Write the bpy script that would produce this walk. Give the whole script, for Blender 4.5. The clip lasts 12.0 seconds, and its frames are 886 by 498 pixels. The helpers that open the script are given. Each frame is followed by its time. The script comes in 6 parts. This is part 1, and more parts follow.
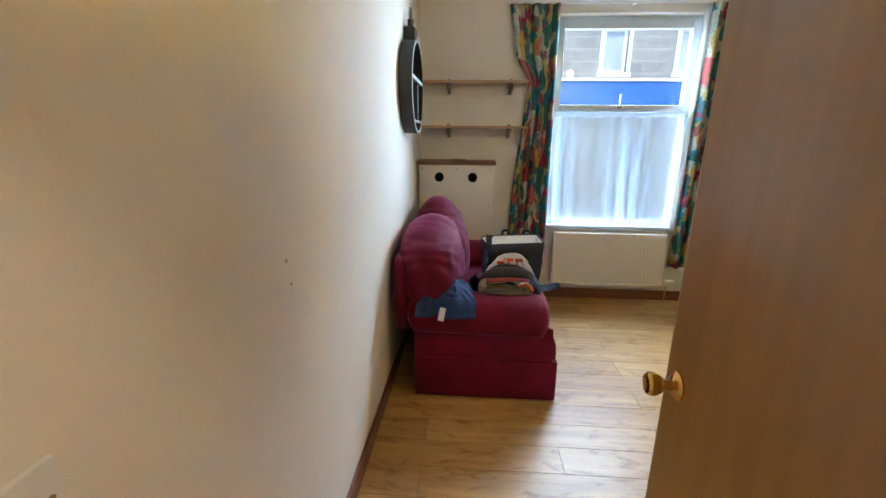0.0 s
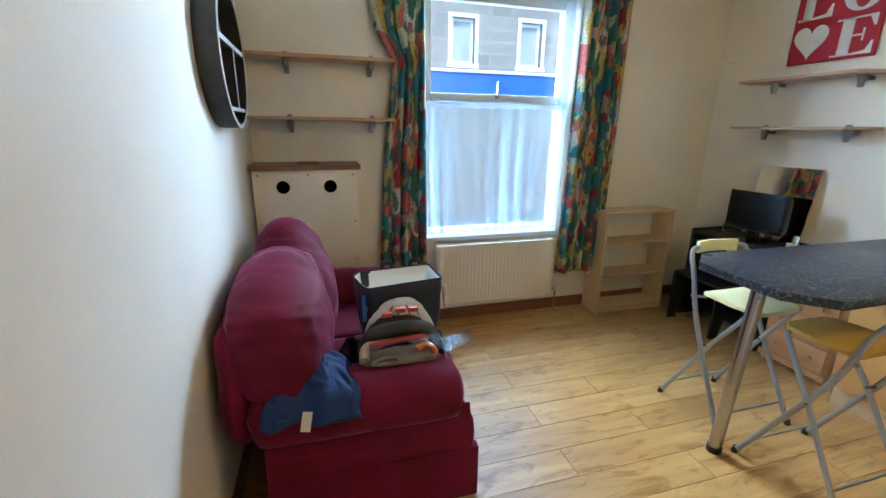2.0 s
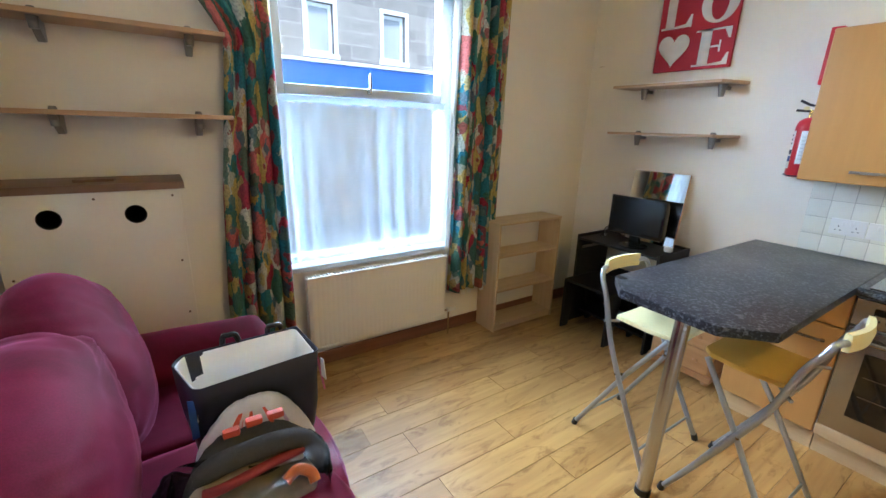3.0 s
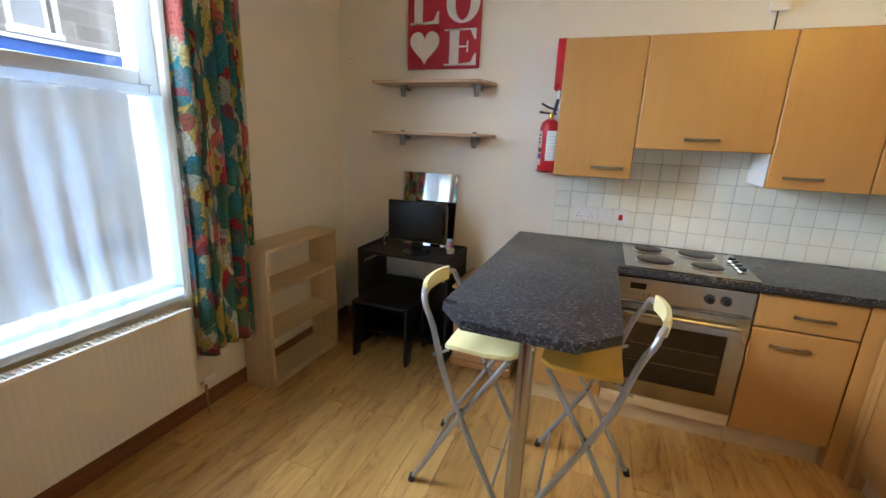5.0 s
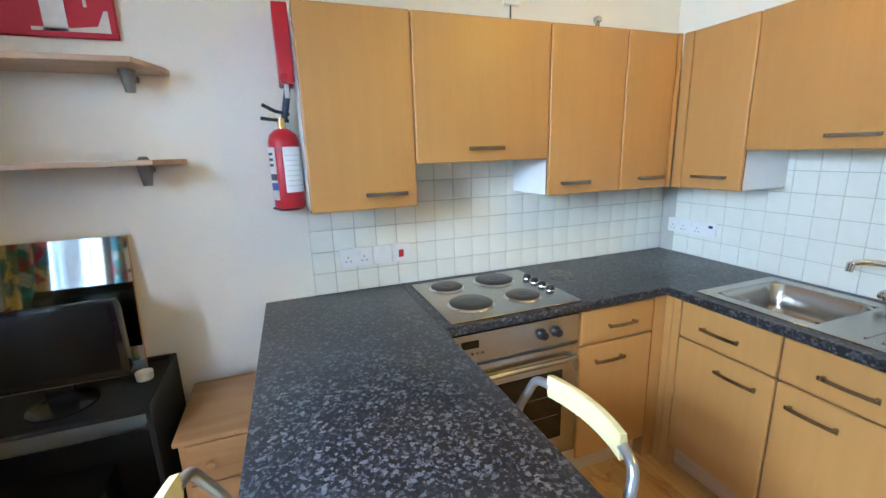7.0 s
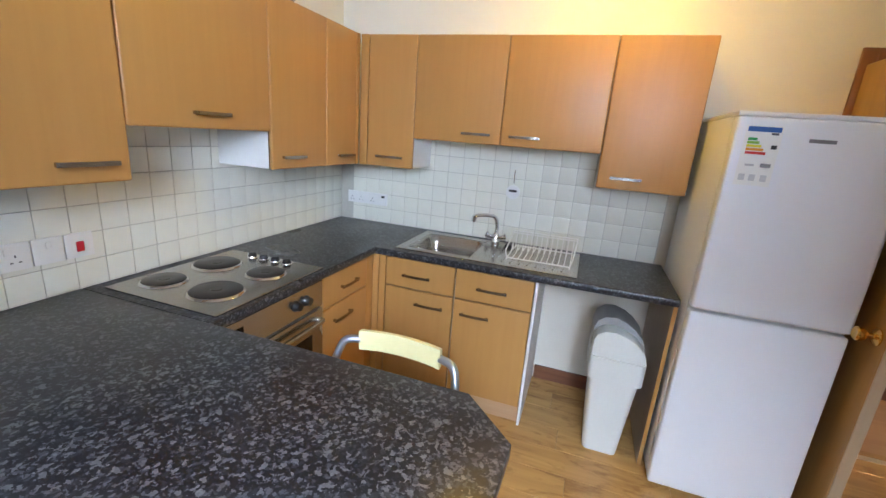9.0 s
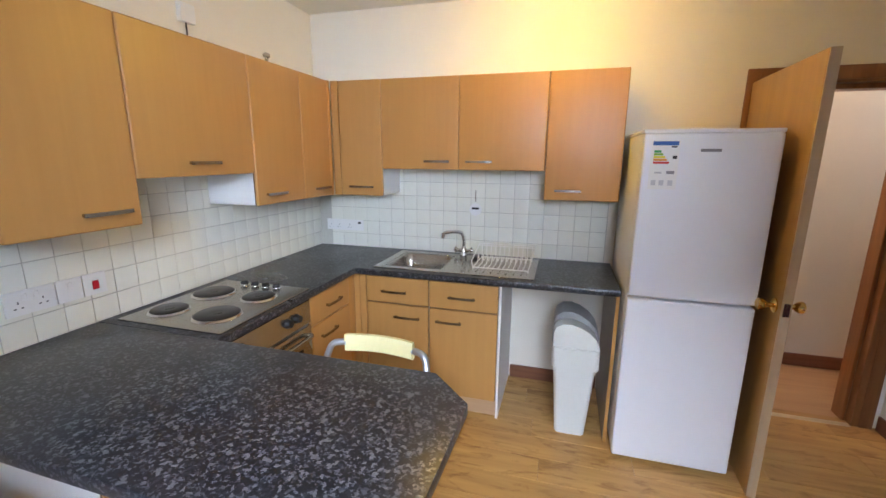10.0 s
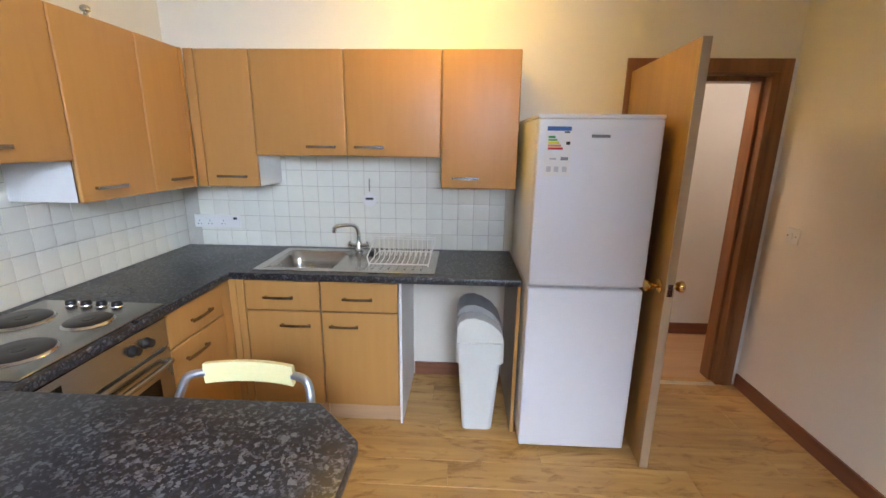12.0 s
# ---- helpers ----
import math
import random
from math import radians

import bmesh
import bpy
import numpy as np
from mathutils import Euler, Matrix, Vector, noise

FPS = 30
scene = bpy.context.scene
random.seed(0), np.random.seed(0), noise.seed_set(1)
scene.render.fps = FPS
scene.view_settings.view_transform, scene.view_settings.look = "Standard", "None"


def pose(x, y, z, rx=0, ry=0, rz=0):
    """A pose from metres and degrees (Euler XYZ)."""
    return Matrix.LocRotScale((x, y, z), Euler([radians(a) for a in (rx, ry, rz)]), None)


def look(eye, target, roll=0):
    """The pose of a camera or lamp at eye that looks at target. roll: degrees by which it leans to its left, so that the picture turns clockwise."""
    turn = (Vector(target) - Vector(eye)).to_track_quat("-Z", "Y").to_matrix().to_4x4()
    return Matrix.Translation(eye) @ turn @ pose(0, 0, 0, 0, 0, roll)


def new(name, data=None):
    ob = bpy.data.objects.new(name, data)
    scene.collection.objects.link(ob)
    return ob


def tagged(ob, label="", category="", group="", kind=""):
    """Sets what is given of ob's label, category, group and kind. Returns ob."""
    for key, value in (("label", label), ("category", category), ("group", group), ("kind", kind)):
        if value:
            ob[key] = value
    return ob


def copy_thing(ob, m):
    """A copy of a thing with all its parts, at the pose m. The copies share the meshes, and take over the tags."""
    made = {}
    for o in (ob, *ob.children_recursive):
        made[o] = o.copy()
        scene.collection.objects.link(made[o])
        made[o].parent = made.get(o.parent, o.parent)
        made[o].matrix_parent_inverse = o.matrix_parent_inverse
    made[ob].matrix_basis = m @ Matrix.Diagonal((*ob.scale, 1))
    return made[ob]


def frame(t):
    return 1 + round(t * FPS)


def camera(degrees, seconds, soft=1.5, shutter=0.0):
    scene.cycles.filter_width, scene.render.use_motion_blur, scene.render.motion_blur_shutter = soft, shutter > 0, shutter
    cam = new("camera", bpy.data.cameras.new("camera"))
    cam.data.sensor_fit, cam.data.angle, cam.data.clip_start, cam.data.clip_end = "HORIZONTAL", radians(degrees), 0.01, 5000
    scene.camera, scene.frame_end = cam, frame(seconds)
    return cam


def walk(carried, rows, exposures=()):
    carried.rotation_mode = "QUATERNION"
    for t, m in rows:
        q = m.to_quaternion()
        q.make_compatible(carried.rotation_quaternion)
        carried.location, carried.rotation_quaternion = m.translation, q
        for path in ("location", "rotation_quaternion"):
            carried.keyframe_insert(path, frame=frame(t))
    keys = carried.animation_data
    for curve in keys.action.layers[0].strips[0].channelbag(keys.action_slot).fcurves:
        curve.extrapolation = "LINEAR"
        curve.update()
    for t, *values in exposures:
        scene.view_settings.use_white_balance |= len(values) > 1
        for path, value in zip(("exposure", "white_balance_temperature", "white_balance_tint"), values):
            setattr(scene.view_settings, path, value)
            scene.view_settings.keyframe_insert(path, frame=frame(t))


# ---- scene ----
cam = camera(93.4, 12.0)
PATH = [
    (0, (-0.161, 0.022, 1.487), (-0.285, 1.948, 0.966), 0.6),
    (0.5, (-0.22, 0.098, 1.489), (-0.105, 2.022, 0.955), 0.3),
    (1, (-0.197, 0.313, 1.473), (0.022, 2.224, 0.926), 0.4),
    (1.5, (-0.157, 0.547, 1.503), (0.146, 2.45, 0.967), 0.7),
    (2, (-0.193, 0.843, 1.512), (0.34, 2.689, 0.959), 0.7),
    (2.5, (-0.178, 1.084, 1.532), (0.604, 2.839, 0.977), 0.7),
    (3, (-0.031, 1.388, 1.552), (1.043, 2.979, 0.991), 1.7),
    (3.2, (0.013, 1.49, 1.548), (1.208, 2.994, 0.993), 1.9),
    (4.8, (0.189, 1.951, 1.516), (1.973, 2.699, 1.007), 2.2),
    (5, (0.245, 1.938, 1.52), (2.057, 2.612, 1.007), 2.2),
    (5.5, (0.481, 1.976, 1.509), (2.356, 2.458, 1.006), 2.8),
    (6, (0.762, 2.027, 1.517), (2.67, 2.268, 0.969), 2.4),
    (6.5, (0.976, 2.203, 1.523), (2.909, 1.929, 1.089), 0.2),
    (6.7, (1.05, 2.247, 1.554), (2.95, 1.803, 1.114), -0.9),
    (8.3, (1.561, 2.577, 1.527), (2.704, 1.012, 1.034), -0.3),
    (8.5, (1.573, 2.622, 1.54), (2.538, 0.946, 1.032), 0.6),
    (8.6, (1.565, 2.649, 1.544), (2.421, 0.912, 1.042), 1.6),
    (9, (1.445, 2.737, 1.553), (2.047, 0.905, 1.023), 4.5),
    (9.5, (1.325, 2.885, 1.576), (1.818, 1.022, 1.041), 2.8),
    (10, (1.292, 2.983, 1.589), (1.829, 1.104, 1.161), 0.4),
    (10.5, (1.268, 2.999, 1.597), (1.841, 1.12, 1.226), 0.0),
    (11, (1.281, 2.991, 1.597), (1.837, 1.106, 1.227), -0.1),
    (11.5, (1.281, 2.948, 1.591), (1.702, 1.038, 1.173), -0.0),
    (12, (1.282, 2.773, 1.581), (1.369, 0.834, 1.099), 0.7),
]
walk(cam, [(t, look(eye, target, roll)) for t, eye, target, roll in PATH], [(0, 0.9, 5800, 12), (1, 1.1, 5600, 12), (2, 0.9, 5400, 9), (3, 1.05, 5700, 14), (5, 0.65, 6500, 18), (6, 1.05, 6000, 14), (6.5, 1.05, 5600, 12), (8.5, 0.7, 5900, 18), (9.5, 0.65, 6300, 22), (10.5, 0.6, 6300, 23), (12, 0.66, 6300, 22)])

# ---- world, sun, lamps ----
world = bpy.data.worlds.new("world")
scene.world = world
world.use_nodes = True
wn = world.node_tree
sky = wn.nodes.new("ShaderNodeTexSky")
sky.sky_type, sky.sun_disc = "NISHITA", False
sky.sun_elevation, sky.sun_rotation = radians(48), radians(200)
wn.nodes["Background"].inputs["Strength"].default_value = 0.15
wn.links.new(sky.outputs[0], wn.nodes["Background"].inputs["Color"])

sun = new("sun", bpy.data.lights.new("sun", "SUN"))
sun.data.energy, sun.data.angle, sun.data.color = 3.0, radians(0.5), (1.0, 0.95, 0.88)
sun.matrix_world = look((-3.4, -9.4, 11.1), (0, 0, 0))

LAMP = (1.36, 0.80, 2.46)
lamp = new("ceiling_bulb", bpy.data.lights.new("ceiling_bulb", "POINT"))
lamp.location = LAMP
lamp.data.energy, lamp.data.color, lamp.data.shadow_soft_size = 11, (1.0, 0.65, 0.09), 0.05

hall_lamp = new("hall_bulb", bpy.data.lights.new("hall_bulb", "POINT"))
hall_lamp.location = (0.62, -0.42, 2.40)
hall_lamp.data.energy, hall_lamp.data.color, hall_lamp.data.shadow_soft_size = 15, (1.0, 0.74, 0.48), 0.06


def fill_panel(name, eye, target, width, height, watts):
    """An added area lamp outside the window, out of view, standing in for sky light."""
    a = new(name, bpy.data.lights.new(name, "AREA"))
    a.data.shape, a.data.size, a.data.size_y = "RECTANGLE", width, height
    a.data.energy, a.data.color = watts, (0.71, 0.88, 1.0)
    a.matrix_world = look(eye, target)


fill_panel("sky_west", (-1.7, 5.9, 3.2), (1.4, 2.6, 0.9), 4.2, 3.0, 1100)
fill_panel("sky_east", (4.6, 5.4, 2.4), (0.8, 3.3, 1.2), 3.6, 4.0, 2050)
fill_panel("sky_above", (1.3, 6.4, 4.35), (1.2, 1.0, 0.6), 3.4, 1.9, 850)
# low lamp added before the terrace to brighten the fridge and south tiles
fill_panel("sky_north", (0.36, 6.2, 2.6), (0.9, 1.0, 1.1), 0.9, 2.4, 300)

# ---- materials ----
def shader(name):
    m = bpy.data.materials.new(name)
    m.use_nodes = True
    return m, m.node_tree, m.node_tree.nodes["Principled BSDF"]


def node(nt, kind, **inputs):
    n = nt.nodes.new(kind)
    for key, value in inputs.items():
        n.inputs[key.replace("_", " ")].default_value = value
    return n


def coords(nt, scale=(1, 1, 1), shift=None):
    tc = nt.nodes.new("ShaderNodeTexCoord")
    mp = nt.nodes.new("ShaderNodeMapping")
    mp.inputs["Scale"].default_value = scale
    nt.links.new(tc.outputs["Object"], mp.inputs["Vector"])
    if shift:
        nt.links.new(shift, mp.inputs["Location"])
    return mp.outputs["Vector"]


def ramp(nt, source, stops):
    r = nt.nodes.new("ShaderNodeValToRGB")
    while len(r.color_ramp.elements) < len(stops):
        r.color_ramp.elements.new(0.5)
    for e, (at, col) in zip(r.color_ramp.elements, stops):
        e.position, e.color = at, (*col, 1)
    nt.links.new(source, r.inputs[0])
    return r.outputs[0]


def blend(nt, fac, a, b, mode="MIX"):
    mx = nt.nodes.new("ShaderNodeMix")
    mx.data_type, mx.blend_type = "RGBA", mode
    for socket, value in ((mx.inputs[0], fac), (mx.inputs[6], a), (mx.inputs[7], b)):
        if isinstance(value, bpy.types.NodeSocket):
            nt.links.new(value, socket)
        else:
            socket.default_value = value if isinstance(value, float) else (*value, 1)
    return mx.outputs[2]


def bump(nt, p, height, strength, distance=0.002):
    b = node(nt, "ShaderNodeBump", Strength=strength, Distance=distance)
    nt.links.new(height, b.inputs["Height"])
    nt.links.new(b.outputs[0], p.inputs["Normal"])


def plain(name, col, rough=0.5, metal=0.0, var=0.12, grain=60.0, relief=0.05, coat=0.0, island=False):
    """Painted, plastic or metal surface: two scales of mottling, uneven gloss, fine relief."""
    m, nt, p = shader(name)
    v = coords(nt)
    big = node(nt, "ShaderNodeTexNoise", Scale=3.0, Detail=4.0)
    fine = node(nt, "ShaderNodeTexNoise", Scale=grain, Detail=5.0)
    for n in (big, fine):
        nt.links.new(v, n.inputs["Vector"])
    dark, light = tuple(c * (1 - var) for c in col), tuple(min(1, c * (1 + var)) for c in col)
    c1 = ramp(nt, big.outputs[0], [(0.3, dark), (0.7, light)])
    c2 = blend(nt, 0.35, c1, ramp(nt, fine.outputs[0], [(0.3, dark), (0.7, light)]))
    nt.links.new(c2, p.inputs["Base Color"])
    r = nt.nodes.new("ShaderNodeMapRange")
    r.inputs["To Min"].default_value, r.inputs["To Max"].default_value = max(0.02, rough - 0.035), min(1, rough + 0.035)
    nt.links.new(big.outputs[0], r.inputs[0])
    nt.links.new(r.outputs[0], p.inputs["Roughness"])
    p.inputs["Metallic"].default_value = metal
    p.inputs["Coat Weight"].default_value = coat
    if relief:
        bump(nt, p, fine.outputs[0], relief)
    return m


def wood(name, dark, light, along="x", rough=0.4, scale=1.0, coat=0.0, relief=0.06, random_piece=False):
    """Grained wood, the grain running along the given axis."""
    m, nt, p = shader(name)
    st = {"x": (1.2, 22, 22), "y": (22, 1.2, 22), "z": (22, 22, 1.2)}[along]
    shift = None
    if random_piece:
        info = nt.nodes.new("ShaderNodeObjectInfo")
        mul = nt.nodes.new("ShaderNodeVectorMath")
        mul.operation = "SCALE"
        mul.inputs[0].default_value = (37, 91, 53)
        nt.links.new(info.outputs["Random"], mul.inputs["Scale"])
        shift = mul.outputs[0]
    v = coords(nt, tuple(s * scale for s in st), shift)
    g = node(nt, "ShaderNodeTexNoise", Scale=1.0, Detail=6.0, Distortion=0.6)
    nt.links.new(v, g.inputs["Vector"])
    v2 = coords(nt, tuple((s ** 0.5) * scale for s in st), shift)
    b = node(nt, "ShaderNodeTexNoise", Scale=1.0, Detail=3.0, Distortion=1.2)
    nt.links.new(v2, b.inputs["Vector"])
    c = blend(nt, 0.45, ramp(nt, g.outputs[0], [(0.32, dark), (0.66, light)]), ramp(nt, b.outputs[0], [(0.3, dark), (0.7, light)]))
    if random_piece:
        tone = ramp(nt, info.outputs["Random"], [(0.0, (0.90, 0.88, 0.85)), (1.0, (1.0, 1.0, 1.0))])
        c = blend(nt, 1.0, c, tone, "MULTIPLY")
        cloud = node(nt, "ShaderNodeTexNoise", Scale=1.0, Detail=5.0, Roughness=0.65, Distortion=1.5)
        nt.links.new(coords(nt, (3.5, 11, 11), shift), cloud.inputs["Vector"])
        c = blend(nt, 1.0, c, ramp(nt, cloud.outputs[0], [(0.34, (0.64, 0.55, 0.44)), (0.48, (1.0, 1.0, 1.0))]), "MULTIPLY")
    nt.links.new(c, p.inputs["Base Color"])
    r = nt.nodes.new("ShaderNodeMapRange")
    r.inputs["To Min"].default_value, r.inputs["To Max"].default_value = rough - 0.07, rough + 0.09
    nt.links.new(b.outputs[0], r.inputs[0])
    nt.links.new(r.outputs[0], p.inputs["Roughness"])
    p.inputs["Coat Weight"].default_value = coat
    bump(nt, p, g.outputs[0], relief, 0.001)
    return m


def speckled(name):
    """Dark laminate with grey and pale flecks."""
    m, nt, p = shader(name)
    v = coords(nt)
    n1 = node(nt, "ShaderNodeTexNoise", Scale=70.0, Detail=3.0, Roughness=0.6)
    n3 = node(nt, "ShaderNodeTexNoise", Scale=2.5, Detail=3.0)
    for n in (n1, n3):
        nt.links.new(v, n.inputs["Vector"])
    wv = nt.nodes.new("ShaderNodeMix")
    wv.data_type = "VECTOR"
    wv.inputs[0].default_value = 0.022
    nt.links.new(v, wv.inputs[4])
    nt.links.new(n1.outputs["Color"], wv.inputs[5])
    layers = []
    for sc in (150.0, 108.0):
        vo = node(nt, "ShaderNodeTexVoronoi", Scale=sc, Randomness=1.0)
        nt.links.new(wv.outputs[1], vo.inputs["Vector"])
        sp = nt.nodes.new("ShaderNodeSeparateColor")
        nt.links.new(vo.outputs["Color"], sp.inputs[0])
        layers.append(sp)
    a = ramp(nt, layers[0].outputs[0], [(0.50, (0.008, 0.009, 0.013)), (0.74, (0.022, 0.025, 0.034)), (0.95, (0.085, 0.091, 0.108))])
    pale = ramp(nt, layers[1].outputs[1], [(0.86, (0, 0, 0)), (0.92, (0.6, 0.6, 0.6))])
    c = blend(nt, pale, a, (0.18, 0.188, 0.205))
    c = blend(nt, 1.0, c, ramp(nt, n3.outputs[0], [(0.3, (0.85, 0.85, 0.85)), (0.7, (1, 1, 1))]), "MULTIPLY")
    nt.links.new(c, p.inputs["Base Color"])
    nt.links.new(ramp(nt, n3.outputs[0], [(0.3, (0.26, 0.26, 0.26)), (0.7, (0.38, 0.38, 0.38))]), p.inputs["Roughness"])
    bump(nt, p, n1.outputs[0], 0.04, 0.001)
    return m


def velvet(name, dark, light, sheen=(1.0, 0.32, 0.62), weight=0.5):
    m, nt, p = shader(name)
    v = coords(nt)
    a = node(nt, "ShaderNodeTexNoise", Scale=5.0, Detail=4.0, Distortion=0.8)
    f = node(nt, "ShaderNodeTexNoise", Scale=240.0, Detail=3.0)
    for n in (a, f):
        nt.links.new(v, n.inputs["Vector"])
    nt.links.new(blend(nt, 0.25, ramp(nt, a.outputs[0], [(0.3, dark), (0.72, light)]), ramp(nt, f.outputs[0], [(0.3, dark), (0.7, light)])), p.inputs["Base Color"])
    p.inputs["Roughness"].default_value = 0.75
    p.inputs["Sheen Weight"].default_value = weight
    p.inputs["Specular IOR Level"].default_value = 0.25
    p.inputs["Sheen Roughness"].default_value = 0.28
    p.inputs["Sheen Tint"].default_value = (*sheen, 1)
    bump(nt, p, f.outputs[0], 0.25, 0.001)
    return m


def floral(name):
    """Printed curtain cloth: blotches of teal, yellow, crimson and cream."""
    m, nt, p = shader(name)
    tc = nt.nodes.new("ShaderNodeTexCoord")
    mp = nt.nodes.new("ShaderNodeMapping")
    mp.inputs["Scale"].default_value = (13, 8.0, 1)
    nt.links.new(tc.outputs["UV"], mp.inputs["Vector"])
    warp = node(nt, "ShaderNodeTexNoise", Scale=1.6, Detail=5.0, Roughness=0.65)
    nt.links.new(mp.outputs[0], warp.inputs["Vector"])
    mixv = nt.nodes.new("ShaderNodeMix")
    mixv.data_type = "VECTOR"
    mixv.inputs[0].default_value = 0.45
    nt.links.new(mp.outputs[0], mixv.inputs[4])
    nt.links.new(warp.outputs["Color"], mixv.inputs[5])
    vor = node(nt, "ShaderNodeTexVoronoi", Scale=1.5, Randomness=1.0)
    nt.links.new(mixv.outputs[1], vor.inputs["Vector"])
    sep = nt.nodes.new("ShaderNodeSeparateColor")
    nt.links.new(vor.outputs["Color"], sep.inputs[0])
    r = nt.nodes.new("ShaderNodeValToRGB")
    r.color_ramp.interpolation = "CONSTANT"
    stops = [(0.0, (0.05, 0.16, 0.13)), (0.18, (0.03, 0.22, 0.28)), (0.36, (0.56, 0.42, 0.12)), (0.52, (0.38, 0.035, 0.07)), (0.66, (0.62, 0.64, 0.54)), (0.84, (0.06, 0.26, 0.24)), (0.93, (0.60, 0.16, 0.14))]
    while len(r.color_ramp.elements) < len(stops):
        r.color_ramp.elements.new(0.5)
    for e, (at, col) in zip(r.color_ramp.elements, stops):
        e.position, e.color = at, (*col, 1)
    nt.links.new(sep.outputs[0], r.inputs[0])
    vor2 = node(nt, "ShaderNodeTexVoronoi", Scale=3.4, Randomness=1.0)
    nt.links.new(mixv.outputs[1], vor2.inputs["Vector"])
    sep2 = nt.nodes.new("ShaderNodeSeparateColor")
    nt.links.new(vor2.outputs["Color"], sep2.inputs[0])
    r2 = nt.nodes.new("ShaderNodeValToRGB")
    r2.color_ramp.interpolation = "CONSTANT"
    small = [(0.0, (0.05, 0.16, 0.11)), (0.3, (0.50, 0.50, 0.38)), (0.45, (0.30, 0.04, 0.06)), (0.62, (0.03, 0.15, 0.19)), (0.8, (0.55, 0.42, 0.14))]
    while len(r2.color_ramp.elements) < len(small):
        r2.color_ramp.elements.new(0.5)
    for e, (at, col) in zip(r2.color_ramp.elements, small):
        e.position, e.color = at, (*col, 1)
    nt.links.new(sep2.outputs[1], r2.inputs[0])
    pick = ramp(nt, sep2.outputs[2], [(0.55, (0, 0, 0)), (0.6, (0.85, 0.85, 0.85))])
    printed = blend(nt, pick, r.outputs[0], r2.outputs[0])
    veins = node(nt, "ShaderNodeTexNoise", Scale=9.0, Detail=4.0)
    nt.links.new(mp.outputs[0], veins.inputs["Vector"])
    c = blend(nt, 0.65, printed, ramp(nt, veins.outputs[0], [(0.33, (0.28, 0.33, 0.33)), (0.56, (1, 1, 1))]), "MULTIPLY")
    nt.links.new(c, p.inputs["Base Color"])
    p.inputs["Roughness"].default_value = 0.9
    weave = node(nt, "ShaderNodeTexNoise", Scale=300.0)
    nt.links.new(coords(nt), weave.inputs["Vector"])
    bump(nt, p, weave.outputs[0], 0.2, 0.001)
    tr = node(nt, "ShaderNodeBsdfTranslucent")
    nt.links.new(c, tr.inputs["Color"])
    mx = nt.nodes.new("ShaderNodeMixShader")
    mx.inputs[0].default_value = 0.2
    nt.links.new(p.outputs[0], mx.inputs[1])
    nt.links.new(tr.outputs[0], mx.inputs[2])
    nt.links.new(mx.outputs[0], nt.nodes["Material Output"].inputs["Surface"])
    return m


def sheer(name, col=(0.70, 0.85, 1.0), through_share=0.22, lit=0.0020):
    m, nt, p = shader(name)
    p.inputs["Base Color"].default_value = (*col, 1)
    p.inputs["Roughness"].default_value = 0.9
    tr = node(nt, "ShaderNodeBsdfTranslucent", Color=(*col, 1))
    tp = node(nt, "ShaderNodeBsdfTransparent")
    a, b = nt.nodes.new("ShaderNodeMixShader"), nt.nodes.new("ShaderNodeMixShader")
    a.inputs[0].default_value, b.inputs[0].default_value = lit, through_share
    nt.links.new(p.outputs[0], a.inputs[1]), nt.links.new(tr.outputs[0], a.inputs[2])
    nt.links.new(a.outputs[0], b.inputs[1]), nt.links.new(tp.outputs[0], b.inputs[2])
    nt.links.new(b.outputs[0], nt.nodes["Material Output"].inputs["Surface"])
    return m


def clear(name, tint=(0.97, 0.99, 1.0), rough=0.0, ior=1.35, gloss=0.8):
    m, nt, p = shader(name)
    g = node(nt, "ShaderNodeBsdfGlossy", Roughness=rough, Color=(gloss, gloss, gloss, 1))
    t = node(nt, "ShaderNodeBsdfTransparent", Color=(*tint, 1))
    f = node(nt, "ShaderNodeFresnel", IOR=ior)
    mx = nt.nodes.new("ShaderNodeMixShader")
    nt.links.new(f.outputs[0], mx.inputs[0]), nt.links.new(t.outputs[0], mx.inputs[1]), nt.links.new(g.outputs[0], mx.inputs[2])
    nt.links.new(mx.outputs[0], nt.nodes["Material Output"].inputs["Surface"])
    return m


def masonry(name):
    m, nt, p = shader(name)
    br = node(nt, "ShaderNodeTexBrick", Scale=1.0, Mortar_Size=0.012, Brick_Width=0.55, Row_Height=0.27)
    br.inputs["Color1"].default_value, br.inputs["Color2"].default_value, br.inputs["Mortar"].default_value = (0.24, 0.235, 0.22, 1), (0.17, 0.165, 0.16, 1), (0.28, 0.275, 0.26, 1)
    tc = nt.nodes.new("ShaderNodeTexCoord")
    mp = nt.nodes.new("ShaderNodeMapping")
    mp.inputs["Rotation"].default_value = (radians(-90), 0, 0)
    nt.links.new(tc.outputs["Object"], mp.inputs["Vector"])
    nt.links.new(mp.outputs[0], br.inputs["Vector"])
    n = node(nt, "ShaderNodeTexNoise", Scale=7.0, Detail=6.0)
    nt.links.new(coords(nt), n.inputs["Vector"])
    nt.links.new(blend(nt, 0.5, br.outputs[0], ramp(nt, n.outputs[0], [(0.3, (0.5, 0.5, 0.5)), (0.7, (1, 1, 1))]), "MULTIPLY"), p.inputs["Base Color"])
    p.inputs["Roughness"].default_value = 0.9
    bump(nt, p, br.outputs["Fac"], 0.4, 0.01)
    return m


